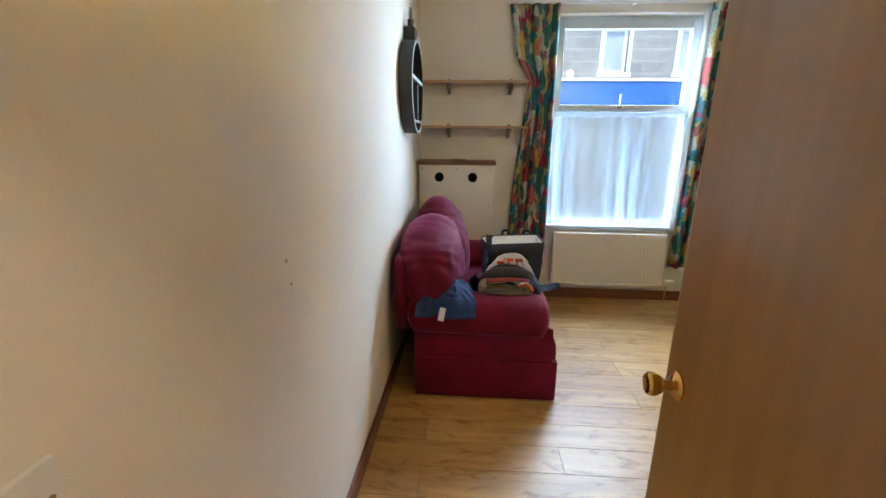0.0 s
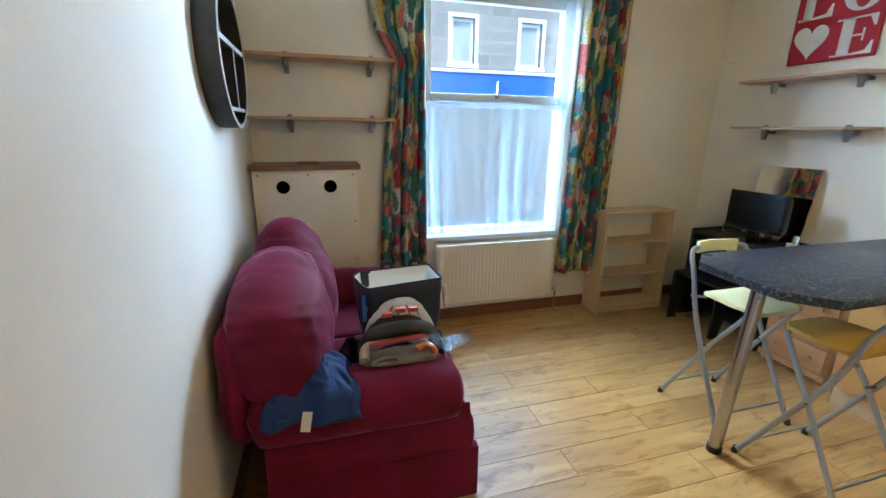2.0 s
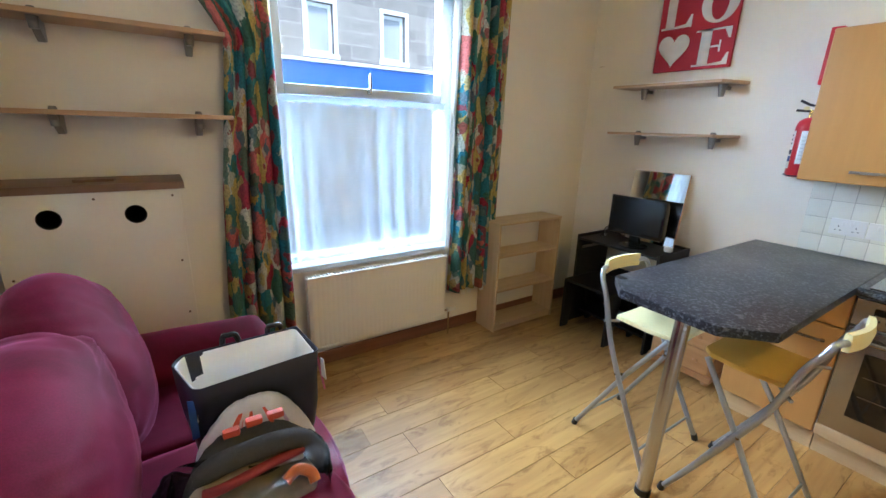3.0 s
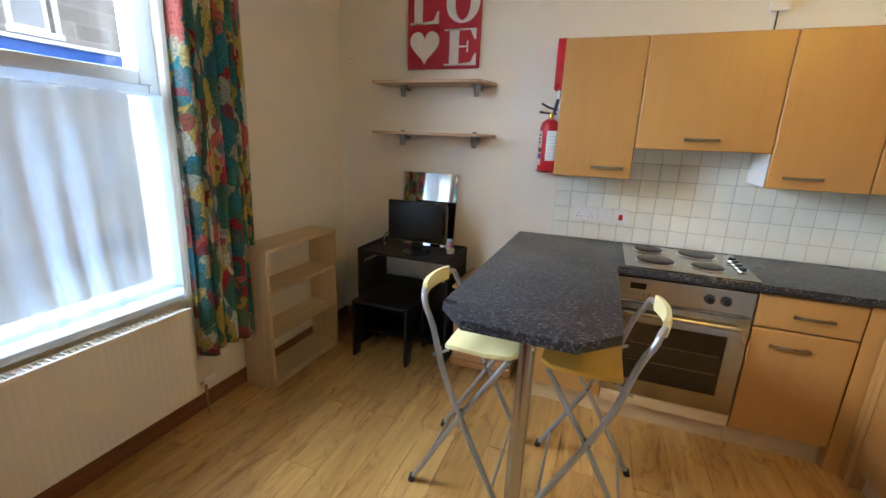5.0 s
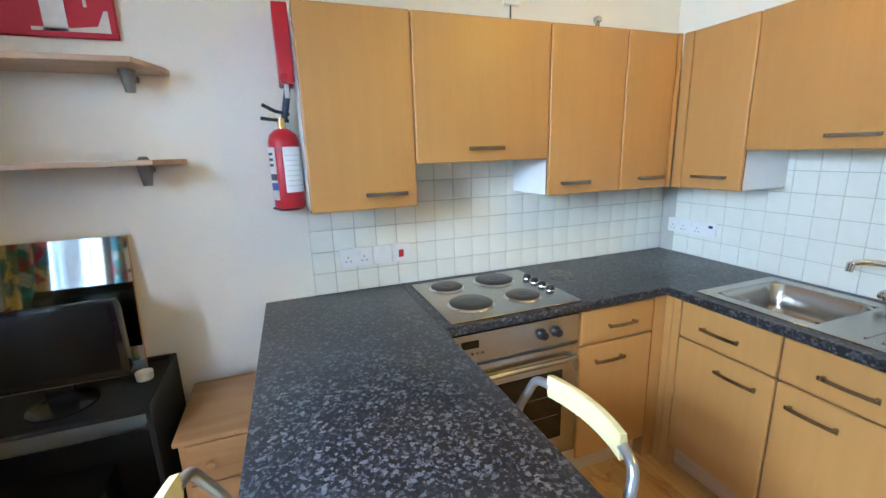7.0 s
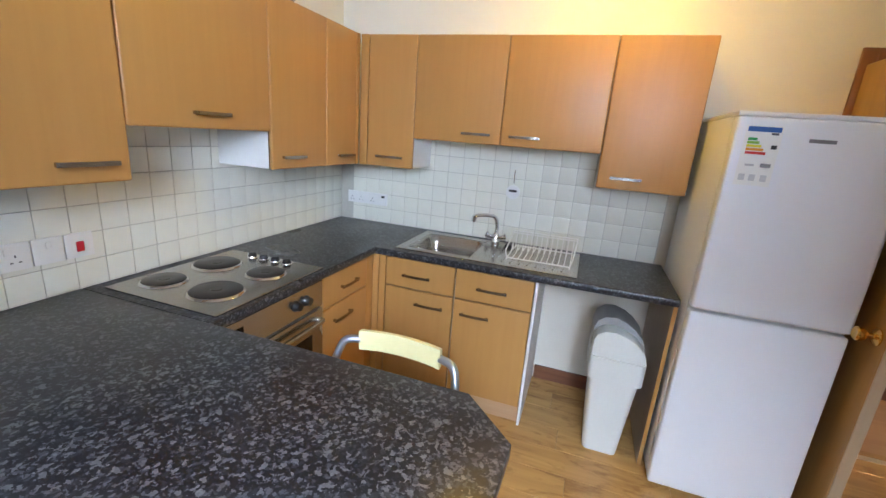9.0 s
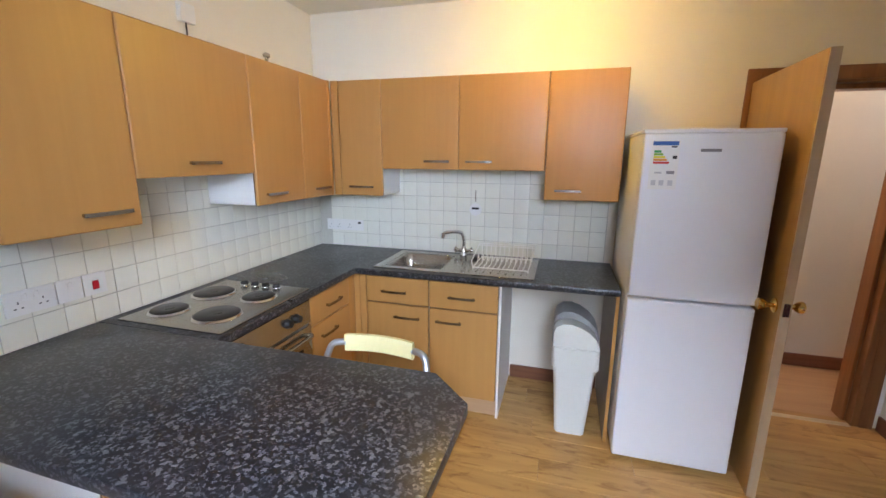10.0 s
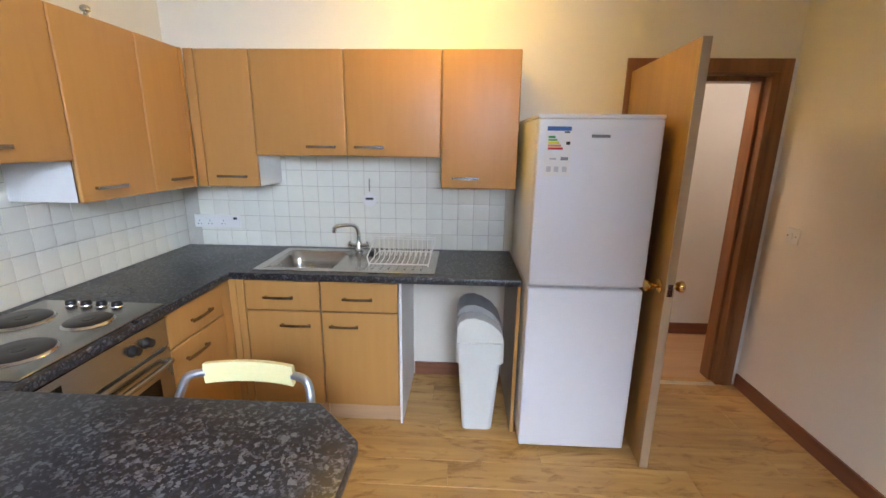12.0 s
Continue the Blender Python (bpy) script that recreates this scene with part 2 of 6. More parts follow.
WALL = plain("wall_paint", (0.80, 0.755, 0.665), 0.6, var=0.03, grain=120, relief=0.10)
CEIL = plain("ceiling_paint", (0.80, 0.77, 0.70), 0.7, var=0.03, grain=90, relief=0.10)
BEECH_Z = wood("beech_door", (0.445, 0.228, 0.068), (0.485, 0.255, 0.079), "z", 0.36, 1.6, relief=0.02)
# darkened beech: shade of the gaps between fronts, put into a colour
GAPSHADE = plain("gap_shade_brown", (0.17, 0.095, 0.040), 0.5)
BEECH_Y = wood("beech_board", (0.52, 0.36, 0.19), (0.63, 0.46, 0.26), "y", 0.45, 1.4)
BEECH_X = wood("beech_shelf", (0.44, 0.27, 0.15), (0.55, 0.36, 0.21), "x", 0.42, 1.4)
SHELF_Y = wood("shelf_board", (0.44, 0.29, 0.18), (0.55, 0.38, 0.25), "y", 0.42, 1.4)
PALE_X = wood("pale_bookcase_wood", (0.52, 0.37, 0.20), (0.64, 0.48, 0.29), "x", 0.5, 1.4)
PALE_Z = wood("pale_bookcase_side", (0.52, 0.37, 0.20), (0.64, 0.48, 0.29), "z", 0.5, 1.4)
PLANK = wood("laminate_plank", (0.37, 0.192, 0.057), (0.61, 0.370, 0.128), "x", 0.36, 0.9, relief=0.03, random_piece=True)
GROOVE = plain("plank_joint", (0.20, 0.12, 0.05), 0.8)
DARKWOOD = wood("stained_trim", (0.16, 0.062, 0.022), (0.30, 0.125, 0.045), "z", 0.35, 1.2)
SKIRT_X = wood("stained_skirting", (0.15, 0.055, 0.028), (0.24, 0.095, 0.05), "x", 0.4, 1.2)
SKIRT_Y = wood("stained_skirting_side", (0.15, 0.055, 0.028), (0.24, 0.095, 0.05), "y", 0.4, 1.2)
DOORWOOD = wood("door_veneer", (0.34, 0.180, 0.050), (0.43, 0.238, 0.072), "z", 0.30, 0.9, coat=0.15)
PINE = wood("pine", (0.42, 0.20, 0.075), (0.58, 0.32, 0.14), "y", 0.4, 1.1)
TOPBOARD = wood("brown_top_board", (0.15, 0.08, 0.045), (0.23, 0.13, 0.075), "x", 0.5, 1.2)
WORKTOP = speckled("speckled_worktop")
TILE = plain("glazed_tile", (0.80, 0.80, 0.72), 0.12, var=0.03, grain=20, relief=0.04)
GROUT = plain("grout", (0.50, 0.49, 0.44), 0.85, var=0.1)
WHITE = plain("white_plastic", (0.78, 0.78, 0.77), 0.35, var=0.03, relief=0.02)
WHITEWALL = plain("white_panel", (0.80, 0.80, 0.80), 0.5, var=0.03)
UPVC = plain("window_plastic", (0.50, 0.55, 0.59), 0.3, var=0.02, relief=0.0)
FRIDGE = plain("fridge_enamel", (0.79, 0.81, 0.86), 0.38, var=0.008, grain=250, relief=0.03)
RADIATOR = plain("radiator_enamel", (0.76, 0.73, 0.66), 0.35, var=0.03, relief=0.0)
BOARD = plain("painted_board", (0.78, 0.74, 0.65), 0.5, var=0.03)
STEEL = plain("brushed_steel", (0.46, 0.445, 0.42), 0.26, 1.0, var=0.06, grain=160, relief=0.02)
CHROME = plain("chrome", (0.75, 0.75, 0.76), 0.12, 1.0, var=0.03, relief=0.0)
NICKEL = plain("satin_nickel", (0.36, 0.335, 0.30), 0.26, 1.0, var=0.05, relief=0.0)
BRASS = plain("brass", (0.72, 0.48, 0.16), 0.20, 1.0, var=0.06, relief=0.0)
SILVER = plain("silver_tube", (0.42, 0.45, 0.50), 0.32, 0.85, var=0.06, relief=0.02)
BLACK = plain("black_plastic", (0.012, 0.012, 0.014), 0.35, var=0.2)
BLACKGLOSS = plain("black_gloss", (0.008, 0.008, 0.010), 0.10, var=0.2, relief=0.0)
BLACKWOOD = plain("black_ash", (0.0045, 0.0043, 0.0045), 0.52, var=0.3, grain=80)
HOTPLATE = plain("cast_iron", (0.05, 0.045, 0.042), 0.32, 0.6, var=0.25)
RED = plain("red_enamel", (0.50, 0.012, 0.022), 0.28, var=0.06, relief=0.0)
REDCANVAS = plain("red_canvas", (0.42, 0.018, 0.035), 0.7, var=0.12, grain=300, relief=0.2)
LETTER = plain("worn_white_paint", (0.72, 0.70, 0.68), 0.75, var=0.16, grain=14, relief=0.1)
YELLOW = plain("cream_seat", (0.76, 0.68, 0.36), 0.4, var=0.05)
# the cream seat again, with the shade under the bar put into its colour
SEATSHADE = plain("shaded_cream_seat", (0.64, 0.38, 0.07), 0.4, var=0.05)
DARKNICKEL = plain("dark_nickel", (0.22, 0.21, 0.20), 0.35, 0.9, var=0.05, relief=0.0)
GUNMETAL = plain("dark_metal", (0.055, 0.052, 0.048), 0.5, 0.6, var=0.35, grain=25, relief=0.2)
GREYEDGE = plain("worn_metal_edge", (0.44, 0.45, 0.46), 0.5, 0.0, var=0.2)
BURGUNDY = velvet("burgundy_velour", (0.080, 0.0015, 0.012), (0.19, 0.004, 0.040))
BLUECLOTH = velvet("blue_towelling", (0.010, 0.026, 0.10), (0.026, 0.058, 0.18), (0.10, 0.16, 0.35), 0.12)
BLUECLOTH.node_tree.nodes["Principled BSDF"].inputs["Sheen Tint"].default_value = (0.3, 0.4, 0.7, 1)
FLORAL = floral("floral_cloth")
NET = sheer("net_cloth")
LINING = sheer("curtain_lining", (0.8, 0.8, 0.78), 0.05, 0.3)
GLASS = clear("window_glass")
POLY = clear("clear_polythene", (0.93, 0.94, 0.95), 0.22, 1.20, 0.35)
MIRROR = plain("mirror_silver", (0.86, 0.88, 0.88), 0.02, 1.0, var=0.01, relief=0.0)
STONE = masonry("granite_blocks")
FASCIA = plain("blue_fascia", (0.015, 0.075, 0.30), 0.4, var=0.08)
ASPHALT = plain("asphalt", (0.05, 0.05, 0.052), 0.9, var=0.25, grain=80, relief=0.5)
PAVING = plain("paving", (0.28, 0.27, 0.26), 0.9, var=0.15, grain=30, relief=0.3)
SLATE = plain("roof_slate", (0.09, 0.095, 0.11), 0.6, var=0.2, grain=12, relief=0.4)
DARKGLASS = plain("far_window_glass", (0.26, 0.29, 0.32), 0.08, var=0.2, relief=0.0)
GREYPL = plain("bin_plastic", (0.70, 0.73, 0.71), 0.42, var=0.04)
GREYLID = plain("bin_lid_plastic", (0.36, 0.36, 0.35), 0.42, var=0.04)
INK = plain("printed_ink", (0.08, 0.08, 0.09), 0.6)
PAPER = plain("paper", (0.80, 0.80, 0.78), 0.6, var=0.04)

# ---- builders ----
def join(bm, other):
    me = bpy.data.meshes.new("t")
    other.to_mesh(me)
    other.free()
    bm.from_mesh(me)
    bpy.data.meshes.remove(me)
    return bm


def box(lo, hi, b=0.002, seg=1, bm=None):
    s = bmesh.new()
    bmesh.ops.create_cube(s, size=1)
    for v in s.verts:
        v.co = [lo[i] + (v.co[i] + 0.5) * (hi[i] - lo[i]) for i in range(3)]
    if b:
        bmesh.ops.bevel(s, geom=s.edges[:], offset=min(b, 0.45 * min(abs(hi[i] - lo[i]) for i in range(3))), segments=seg, affect="EDGES", profile=0.6)
    return join(bm, s) if bm else s


def prism(points, axis, a, c, b=0.0, seg=2, bm=None):
    """A polygon drawn in the two other axes (in the order x, y, z), drawn out along the axis from a to c."""
    s = bmesh.new()
    k = "xyz".index(axis)

    def place(p, d):
        q = list(p)
        q.insert(k, d)
        return s.verts.new(q)

    low, high = [place(p, a) for p in points], [place(p, c) for p in points]
    s.faces.new(low), s.faces.new(high[::-1])
    for i in range(len(points)):
        j = (i + 1) % len(points)
        s.faces.new((low[i], high[i], high[j], low[j]))
    bmesh.ops.recalc_face_normals(s, faces=s.faces[:])
    if b:
        bmesh.ops.bevel(s, geom=s.edges[:], offset=b, segments=seg, affect="EDGES", profile=0.6)
    return join(bm, s) if bm else s


def cyl(p, q, r, r2=None, seg=20, bm=None):
    p, q = Vector(p), Vector(q)
    s = bmesh.new()
    m = Matrix.Translation((p + q) / 2) @ (q - p).to_track_quat("Z", "Y").to_matrix().to_4x4()
    bmesh.ops.create_cone(s, cap_ends=True, segments=seg, radius1=r, radius2=r if r2 is None else r2, depth=(q - p).length, matrix=m)
    return join(bm, s) if bm else s


def lathe(profile, at, seg=32, axis="z", bm=None, hollow=False):
    """A profile of (radius, height) turned round an axis through at."""
    s = bmesh.new()
    rings = []
    for r, h in profile:
        ring = []
        for i in range(seg):
            a = 2 * math.pi * i / seg
            u, v = r * math.cos(a), r * math.sin(a)
            co = {"z": (u, v, h), "x": (h, u, v), "y": (u, h, v)}[axis]
            ring.append(s.verts.new([at[k] + co[k] for k in range(3)]))
        rings.append(ring)
    for a, b in zip(rings, rings[1:] + rings[:1] * hollow):
        for i in range(seg):
            j = (i + 1) % seg
            s.faces.new((a[i], a[j], b[j], b[i]))
    for ring in () if hollow else (rings[0], rings[-1]):
        s.faces.new(ring)
    bmesh.ops.remove_doubles(s, verts=s.verts[:], dist=1e-6)
    bmesh.ops.recalc_face_normals(s, faces=s.faces[:])
    return join(bm, s) if bm else s


def smooth_path(points, steps=6):
    pts = [Vector(p) for p in points]
    out = []
    for i in range(len(pts) - 1):
        p0, p1, p2, p3 = pts[max(i - 1, 0)], pts[i], pts[i + 1], pts[min(i + 2, len(pts) - 1)]
        for k in range(steps):
            t = k / steps
            out.append(0.5 * (2 * p1 + (p2 - p0) * t + (2 * p0 - 5 * p1 + 4 * p2 - p3) * t * t + (3 * p1 - p0 - 3 * p2 + p3) * t ** 3))
    return out + [pts[-1]]


def tube(points, r, seg=12, bm=None, curved=False):
    pts = smooth_path(points) if curved else [Vector(p) for p in points]
    s = bmesh.new()
    rings = []
    up = None
    for i, p in enumerate(pts):
        d = (pts[min(i + 1, len(pts) - 1)] - pts[max(i - 1, 0)]).normalized()
        side = d.orthogonal().normalized() if up is None else (up - d * up.dot(d)).normalized()
        up = side
        other = d.cross(side)
        rings.append([s.verts.new(p + r * (math.cos(a) * side + math.sin(a) * other)) for a in (2 * math.pi * k / seg for k in range(seg))])
    for a, b in zip(rings, rings[1:]):
        for k in range(seg):
            j = (k + 1) % seg
            s.faces.new((a[k], a[j], b[j], b[k]))
    s.faces.new(rings[0]), s.faces.new(rings[-1])
    bmesh.ops.recalc_face_normals(s, faces=s.faces[:])
    return join(bm, s) if bm else s


def cushion(lo, hi, k=0.45, n=14, wrinkle=0.008, seed=0.0, lean=0.0, bm=None):
    """A soft upholstered block: a cube eased towards a ball, with creases."""
    s = bmesh.new()
    bmesh.ops.create_cube(s, size=2)
    bmesh.ops.subdivide_edges(s, edges=s.edges[:], cuts=n, use_grid_fill=True)
    half = [(hi[i] - lo[i]) / 2 for i in range(3)]
    mid = [(hi[i] + lo[i]) / 2 for i in range(3)]
    for v in s.verts:
        x, y, z = v.co
        ball = Vector((x * math.sqrt(max(0, 1 - y * y / 2 - z * z / 2 + y * y * z * z / 3)),
                       y * math.sqrt(max(0, 1 - z * z / 2 - x * x / 2 + z * z * x * x / 3)),
                       z * math.sqrt(max(0, 1 - x * x / 2 - y * y / 2 + x * x * y * y / 3))))
        q = v.co.lerp(ball, k)
        w = Vector([mid[i] + q[i] * half[i] for i in range(3)])
        f = w * 7 + Vector((seed, seed * 2, 0))
        w += ball.normalized() * wrinkle * (noise.noise(f) + 0.6 * abs(noise.noise(f * 2.3)))
        w.x += lean * (w.z - lo[2])
        v.co = w
    return join(bm, s) if bm else s


def pillow(lo, hi, seed, lean, k=0.8, n=30, rise=0.0):
    """A plump loose cushion: eased block with pleats fanning from its top corners and slack folds."""
    s = bmesh.new()
    bmesh.ops.create_cube(s, size=2)
    bmesh.ops.subdivide_edges(s, edges=s.edges[:], cuts=n, use_grid_fill=True)
    half = [(hi[i] - lo[i]) / 2 for i in range(3)]
    mid = [(hi[i] + lo[i]) / 2 for i in range(3)]
    for v in s.verts:
        x, y, z = v.co
        ball = Vector((x * math.sqrt(max(0, 1 - y * y / 2 - z * z / 2 + y * y * z * z / 3)),
                       y * math.sqrt(max(0, 1 - z * z / 2 - x * x / 2 + z * z * x * x / 3)),
                       z * math.sqrt(max(0, 1 - x * x / 2 - y * y / 2 + x * x * y * y / 3))))
        q = v.co.lerp(ball, k)
        w = Vector([mid[i] + q[i] * half[i] for i in range(3)])
        out = ball.normalized()
        d = 0.0
        for cy, cz in ((-1.0, 0.9), (1.0, 0.9), (-1.0, -0.9)):
            dy, dz = q.y - cy, q.z - cz
            far = math.hypot(dy, dz)
            a = math.atan2(dz, dy)
            d += 0.008 * math.exp(-far * 1.5) * math.sin(a * 17 + seed + 2.2 * noise.noise(Vector((a * 2, far * 2, seed)))) * min(1, far * 3)
        f = Vector((w.y * 5 + w.z * 4, w.z * 2.2 - w.y * 1.5, seed + w.x * 3))
        d += 0.012 * noise.noise(f * 0.7) - 0.003 * max(0.0, 1 - abs(noise.noise(f * 1.3 + Vector((3, 1, 0)))) * 7)
        d += 0.0015 * noise.noise(w * 30)
        w += out * d
        w.x += lean * (w.z - lo[2])
        w.z += rise * (w.y - mid[1]) * (w.z - lo[2]) / (hi[2] - lo[2])
        v.co = w
    return s


def dome(c, rad, a0, a1, b0, b1, lift=0.0, wobble=0.0, seed=0.0, n=22):
    """A patch of a lumpy egg: a runs round it from +x, b from the rim up to the crown, in degrees."""
    s = bmesh.new()
    grid = []
    for i in range(n + 1):
        row = []
        for j in range(n + 1):
            a, b = radians(a0 + (a1 - a0) * i / n), radians(b0 + (b1 - b0) * j / n)
            d = Vector((math.cos(a) * math.cos(b), math.sin(a) * math.cos(b), math.sin(b)))
            f = d * 2.6 + Vector((seed, 0, seed * 2))
            m = 1 + wobble * (noise.noise(f) + 0.6 * abs(noise.noise(f * 2.4)))
            row.append(s.verts.new([c[k] + d[k] * (rad[k] * m + lift) for k in range(3)]))
        grid.append(row)
    for i in range(n):
        for j in range(n):
            s.faces.new((grid[i][j], grid[i + 1][j], grid[i + 1][j + 1], grid[i][j + 1]))
    bmesh.ops.remove_doubles(s, verts=s.verts[:], dist=0.0002)
    return s


def solid(name, bm, material, smooth=True, angle=38):
    me = bpy.data.meshes.new(name)
    bm.to_mesh(me)
    bm.free()
    me.materials.append(material)
    if smooth:
        me.shade_smooth()
        me.set_sharp_from_angle(angle=radians(angle))
    return me


def part(name, bm, material, parent=None, label="", smooth=True, angle=38):
    ob = new(name, solid(name, bm, material, smooth, angle))
    if parent:
        ob.parent = parent
        if parent.type == "EMPTY":
            ob.matrix_parent_inverse = Matrix.Translation(-parent.location)
    return tagged(ob, label) if label else ob


def thing(name, at, label, category, group="", kind=""):
    ob = new(name)
    ob.location, ob.empty_display_size = at, 0.1
    return tagged(ob, label, category, group, kind)


def single(name, bm, material, label, category, group="", kind="", smooth=True, angle=38):
    return tagged(part(name, bm, material, None, "", smooth, angle), label, category, group, kind)


def structure(name, bm, material, label, category="", smooth=False):
    return single(name, bm, material, label, category or name.split("_")[0], "", "structure", smooth)


# ---- the shell: room, doorway, hall ----
L, W, S, N, H = -0.622, 3.12, 0.10, 3.88, 2.58
FR = 3.97                      # window frame plane
WX0, WX1, WZ0, WZ1 = 0.50, 1.74, 0.695, 2.47
DX0, DX1, DZ = -0.535, 0.285, 2.02

b = bmesh.new()
box((L - 0.2, N, -0.2), (WX0, N + 0.32, H + 0.25), 0, bm=b)
box((WX1, N, -0.2), (W + 0.2, N + 0.32, H + 0.25), 0, bm=b)
box((WX0, N, -0.2), (WX1, N + 0.32, WZ0), 0, bm=b)
box((WX0, N, WZ1), (WX1, N + 0.32, H + 0.25), 0, bm=b)
structure("wall_north", b, WALL, "cream painted plaster wall round the window", "wall")
b = bmesh.new()
box((DX1, S - 0.13, -0.05), (W + 0.2, S, H + 0.2), 0, bm=b)
box((L, S - 0.13, -0.05), (DX0, S, H + 0.2), 0, bm=b)
box((DX0, S - 0.13, DZ), (DX1, S, H + 0.2), 0, bm=b)
structure("wall_south", b, WALL, "cream painted plaster wall with the doorway", "wall")
structure("wall_east", box((W, S, -0.05), (W + 0.2, N, H + 0.2), 0), WALL, "cream painted plaster wall behind the kitchen units", "wall")
structure("wall_west", box((L - 0.2, S - 0.13, -0.05), (L, N, H + 0.2), 0), WALL, "cream painted plaster wall with scuffs", "wall")
structure("ceiling", box((L - 0.2, -1.2, H), (W + 0.2, N, H + 0.15), 0), CEIL, "off-white painted ceiling", "ceiling")
structure("hall_wall_south", box((-2.2, -0.85, -0.05), (1.4, -0.72, H), 0), WALL, "cream painted hallway wall", "wall")
structure("hall_wall_west", box((-2.2, -0.72, -0.05), (-2.1, S - 0.13, H), 0), WALL, "cream painted hallway end wall", "wall")
structure("hall_wall_east", box((1.3, -0.72, -0.05), (1.4, S - 0.13, H), 0), WALL, "cream painted hallway end wall", "wall")
structure("hall_wall_north", box((-2.1, S - 0.13, -0.05), (L - 0.2, S, H), 0), WALL, "cream painted hallway side wall", "wall")
structure("hall_floor", box((-2.1, -0.72, -0.06), (1.3, S - 0.06, -0.004), 0), wood("hall_laminate", (0.42, 0.235, 0.11), (0.55, 0.33, 0.16), "x", 0.35), "pale laminate hallway floor", "floor")
structure("threshold", box((DX0 + 0.05, S - 0.012, -0.004), (DX1 - 0.022, S + 0.028, 0.005), 0.002), plain("threshold_metal", (0.72, 0.62, 0.45), 0.3, 0.7), "metal threshold strip in the doorway", "trim")

# skirtings
def skirting(name, lo, hi, material):
    structure(name, box(lo, hi, 0.006, 2), material, "dark stained wooden skirting board", "skirting")

skirting("baseboard_west", (L, S + 0.02, 0), (L + 0.016, N, 0.095), SKIRT_Y)
skirting("baseboard_north", (L + 0.016, N - 0.016, 0), (W, N, 0.095), SKIRT_X)
skirting("baseboard_east", (W - 0.016, 2.46, 0), (W, N - 0.016, 0.095), SKIRT_Y)
skirting("baseboard_south", (0.99, S, 0), (1.59, S + 0.016, 0.095), SKIRT_X)
skirting("baseboard_hall", (-2.1, -0.72, 0), (1.3, -0.702, 0.10), SKIRT_X)

# doorway: lining, stops, architraves
b = bmesh.new()
for x0, x1 in ((DX0, DX0 + 0.045), (DX1 - 0.022, DX1)):
    box((x0, S - 0.15, 0), (x1, S + 0.012, DZ), 0.003, bm=b)
box((DX0, S - 0.15, DZ - 0.022), (DX1, S + 0.012, DZ), 0.003, bm=b)
box((DX0 + 0.045, S - 0.148, 0), (DX0 + 0.066, S - 0.045, DZ - 0.022), 0.003, bm=b)
box((DX0 + 0.066, S - 0.148, DZ - 0.05), (DX1 - 0.022, S - 0.045, DZ - 0.022), 0.003, bm=b)
door_1 = structure("door_1_lining", b, DARKWOOD, "dark stained wooden door lining", "door frame", True)
for y0, y1 in ((S, S + 0.018), (S - 0.148, S - 0.13)):
    b = bmesh.new()
    for x0, x1 in ((DX0 - 0.06, DX0 + 0.008), (DX1 - 0.008, DX1 + 0.055)):
        box((x0, y0, 0), (x1, y1, DZ + 0.065), 0.005, 2, bm=b)
    box((DX0 + 0.008, y0, DZ - 0.008), (DX1 - 0.008, y1, DZ + 0.065), 0.005, 2, bm=b)
    structure("architrave", b, DARKWOOD, "dark stained moulded wooden architrave", "door frame", True)

structure("trim_filler", box((L, S, 0.095), (DX0 - 0.061, S + 0.010, DZ + 0.06), 0.002), WHITEWALL, "white filler strip beside the architrave", "trim")

# the open door leaf, swung past a right angle towards the fridge
HINGE = Vector((DX1 - 0.012, S + 0.022, 0))
leaf = thing("door", HINGE, "open flush wooden door with brass knobs beside the fridge", "door", kind="structure")
DW = 0.815
part("leaf", box((HINGE.x, HINGE.y, 0.008), (HINGE.x + 0.04, HINGE.y + DW, 2.01), 0.003), DOORWOOD, leaf)
part("edge_lipping", box((HINGE.x + 0.001, HINGE.y + DW, 0.009), (HINGE.x + 0.039, HINGE.y + DW + 0.006, 2.009), 0.001), wood("lipping", (0.42, 0.30, 0.18), (0.52, 0.39, 0.25), "z"), leaf, "pale timber lipping")
ky, kz = HINGE.y + DW - 0.06, 0.955
for side, x in ((-1, HINGE.x), (1, HINGE.x + 0.04)):
    prof = [(0.033, 0.0), (0.033, 0.004), (0.026, 0.010), (0.012, 0.014), (0.011, 0.030), (0.020, 0.038), (0.026, 0.050), (0.027, 0.062), (0.022, 0.068), (0.014, 0.066), (0.0, 0.064)]
    knob = part("knob", lathe([(r, side * h) for r, h in prof], (x, ky, kz), 28, "x"), BRASS, leaf, "polished brass door knob")
part("latch_plate", box((HINGE.x + 0.008, HINGE.y + DW + 0.006, kz - 0.03), (HINGE.x + 0.032, HINGE.y + DW + 0.008, kz + 0.03), 0.001), NICKEL, leaf, "steel latch plate")
for z in (0.25, 1.75):
    part("hinge", cyl((HINGE.x - 0.004, HINGE.y - 0.004, z - 0.05), (HINGE.x - 0.004, HINGE.y - 0.004, z + 0.05), 0.007), NICKEL, leaf, "steel butt hinge")
leaf.rotation_euler = (0, 0, radians(-3.0))

# light switch by the door
SY, SWZ = 0.335, 1.098
sw = thing("light_switch", (L, SY, SWZ), "white plastic light switch on the wall by the door", "light switch")
part("plate", box((L, SY - 0.045, SWZ - 0.045), (L + 0.01, SY + 0.045, SWZ + 0.045), 0.003, 2), WHITE, sw)
part("rocker", box((L + 0.01, SY - 0.010, SWZ - 0.017), (L + 0.017, SY + 0.010, SWZ + 0.017), 0.002), WHITE, sw)
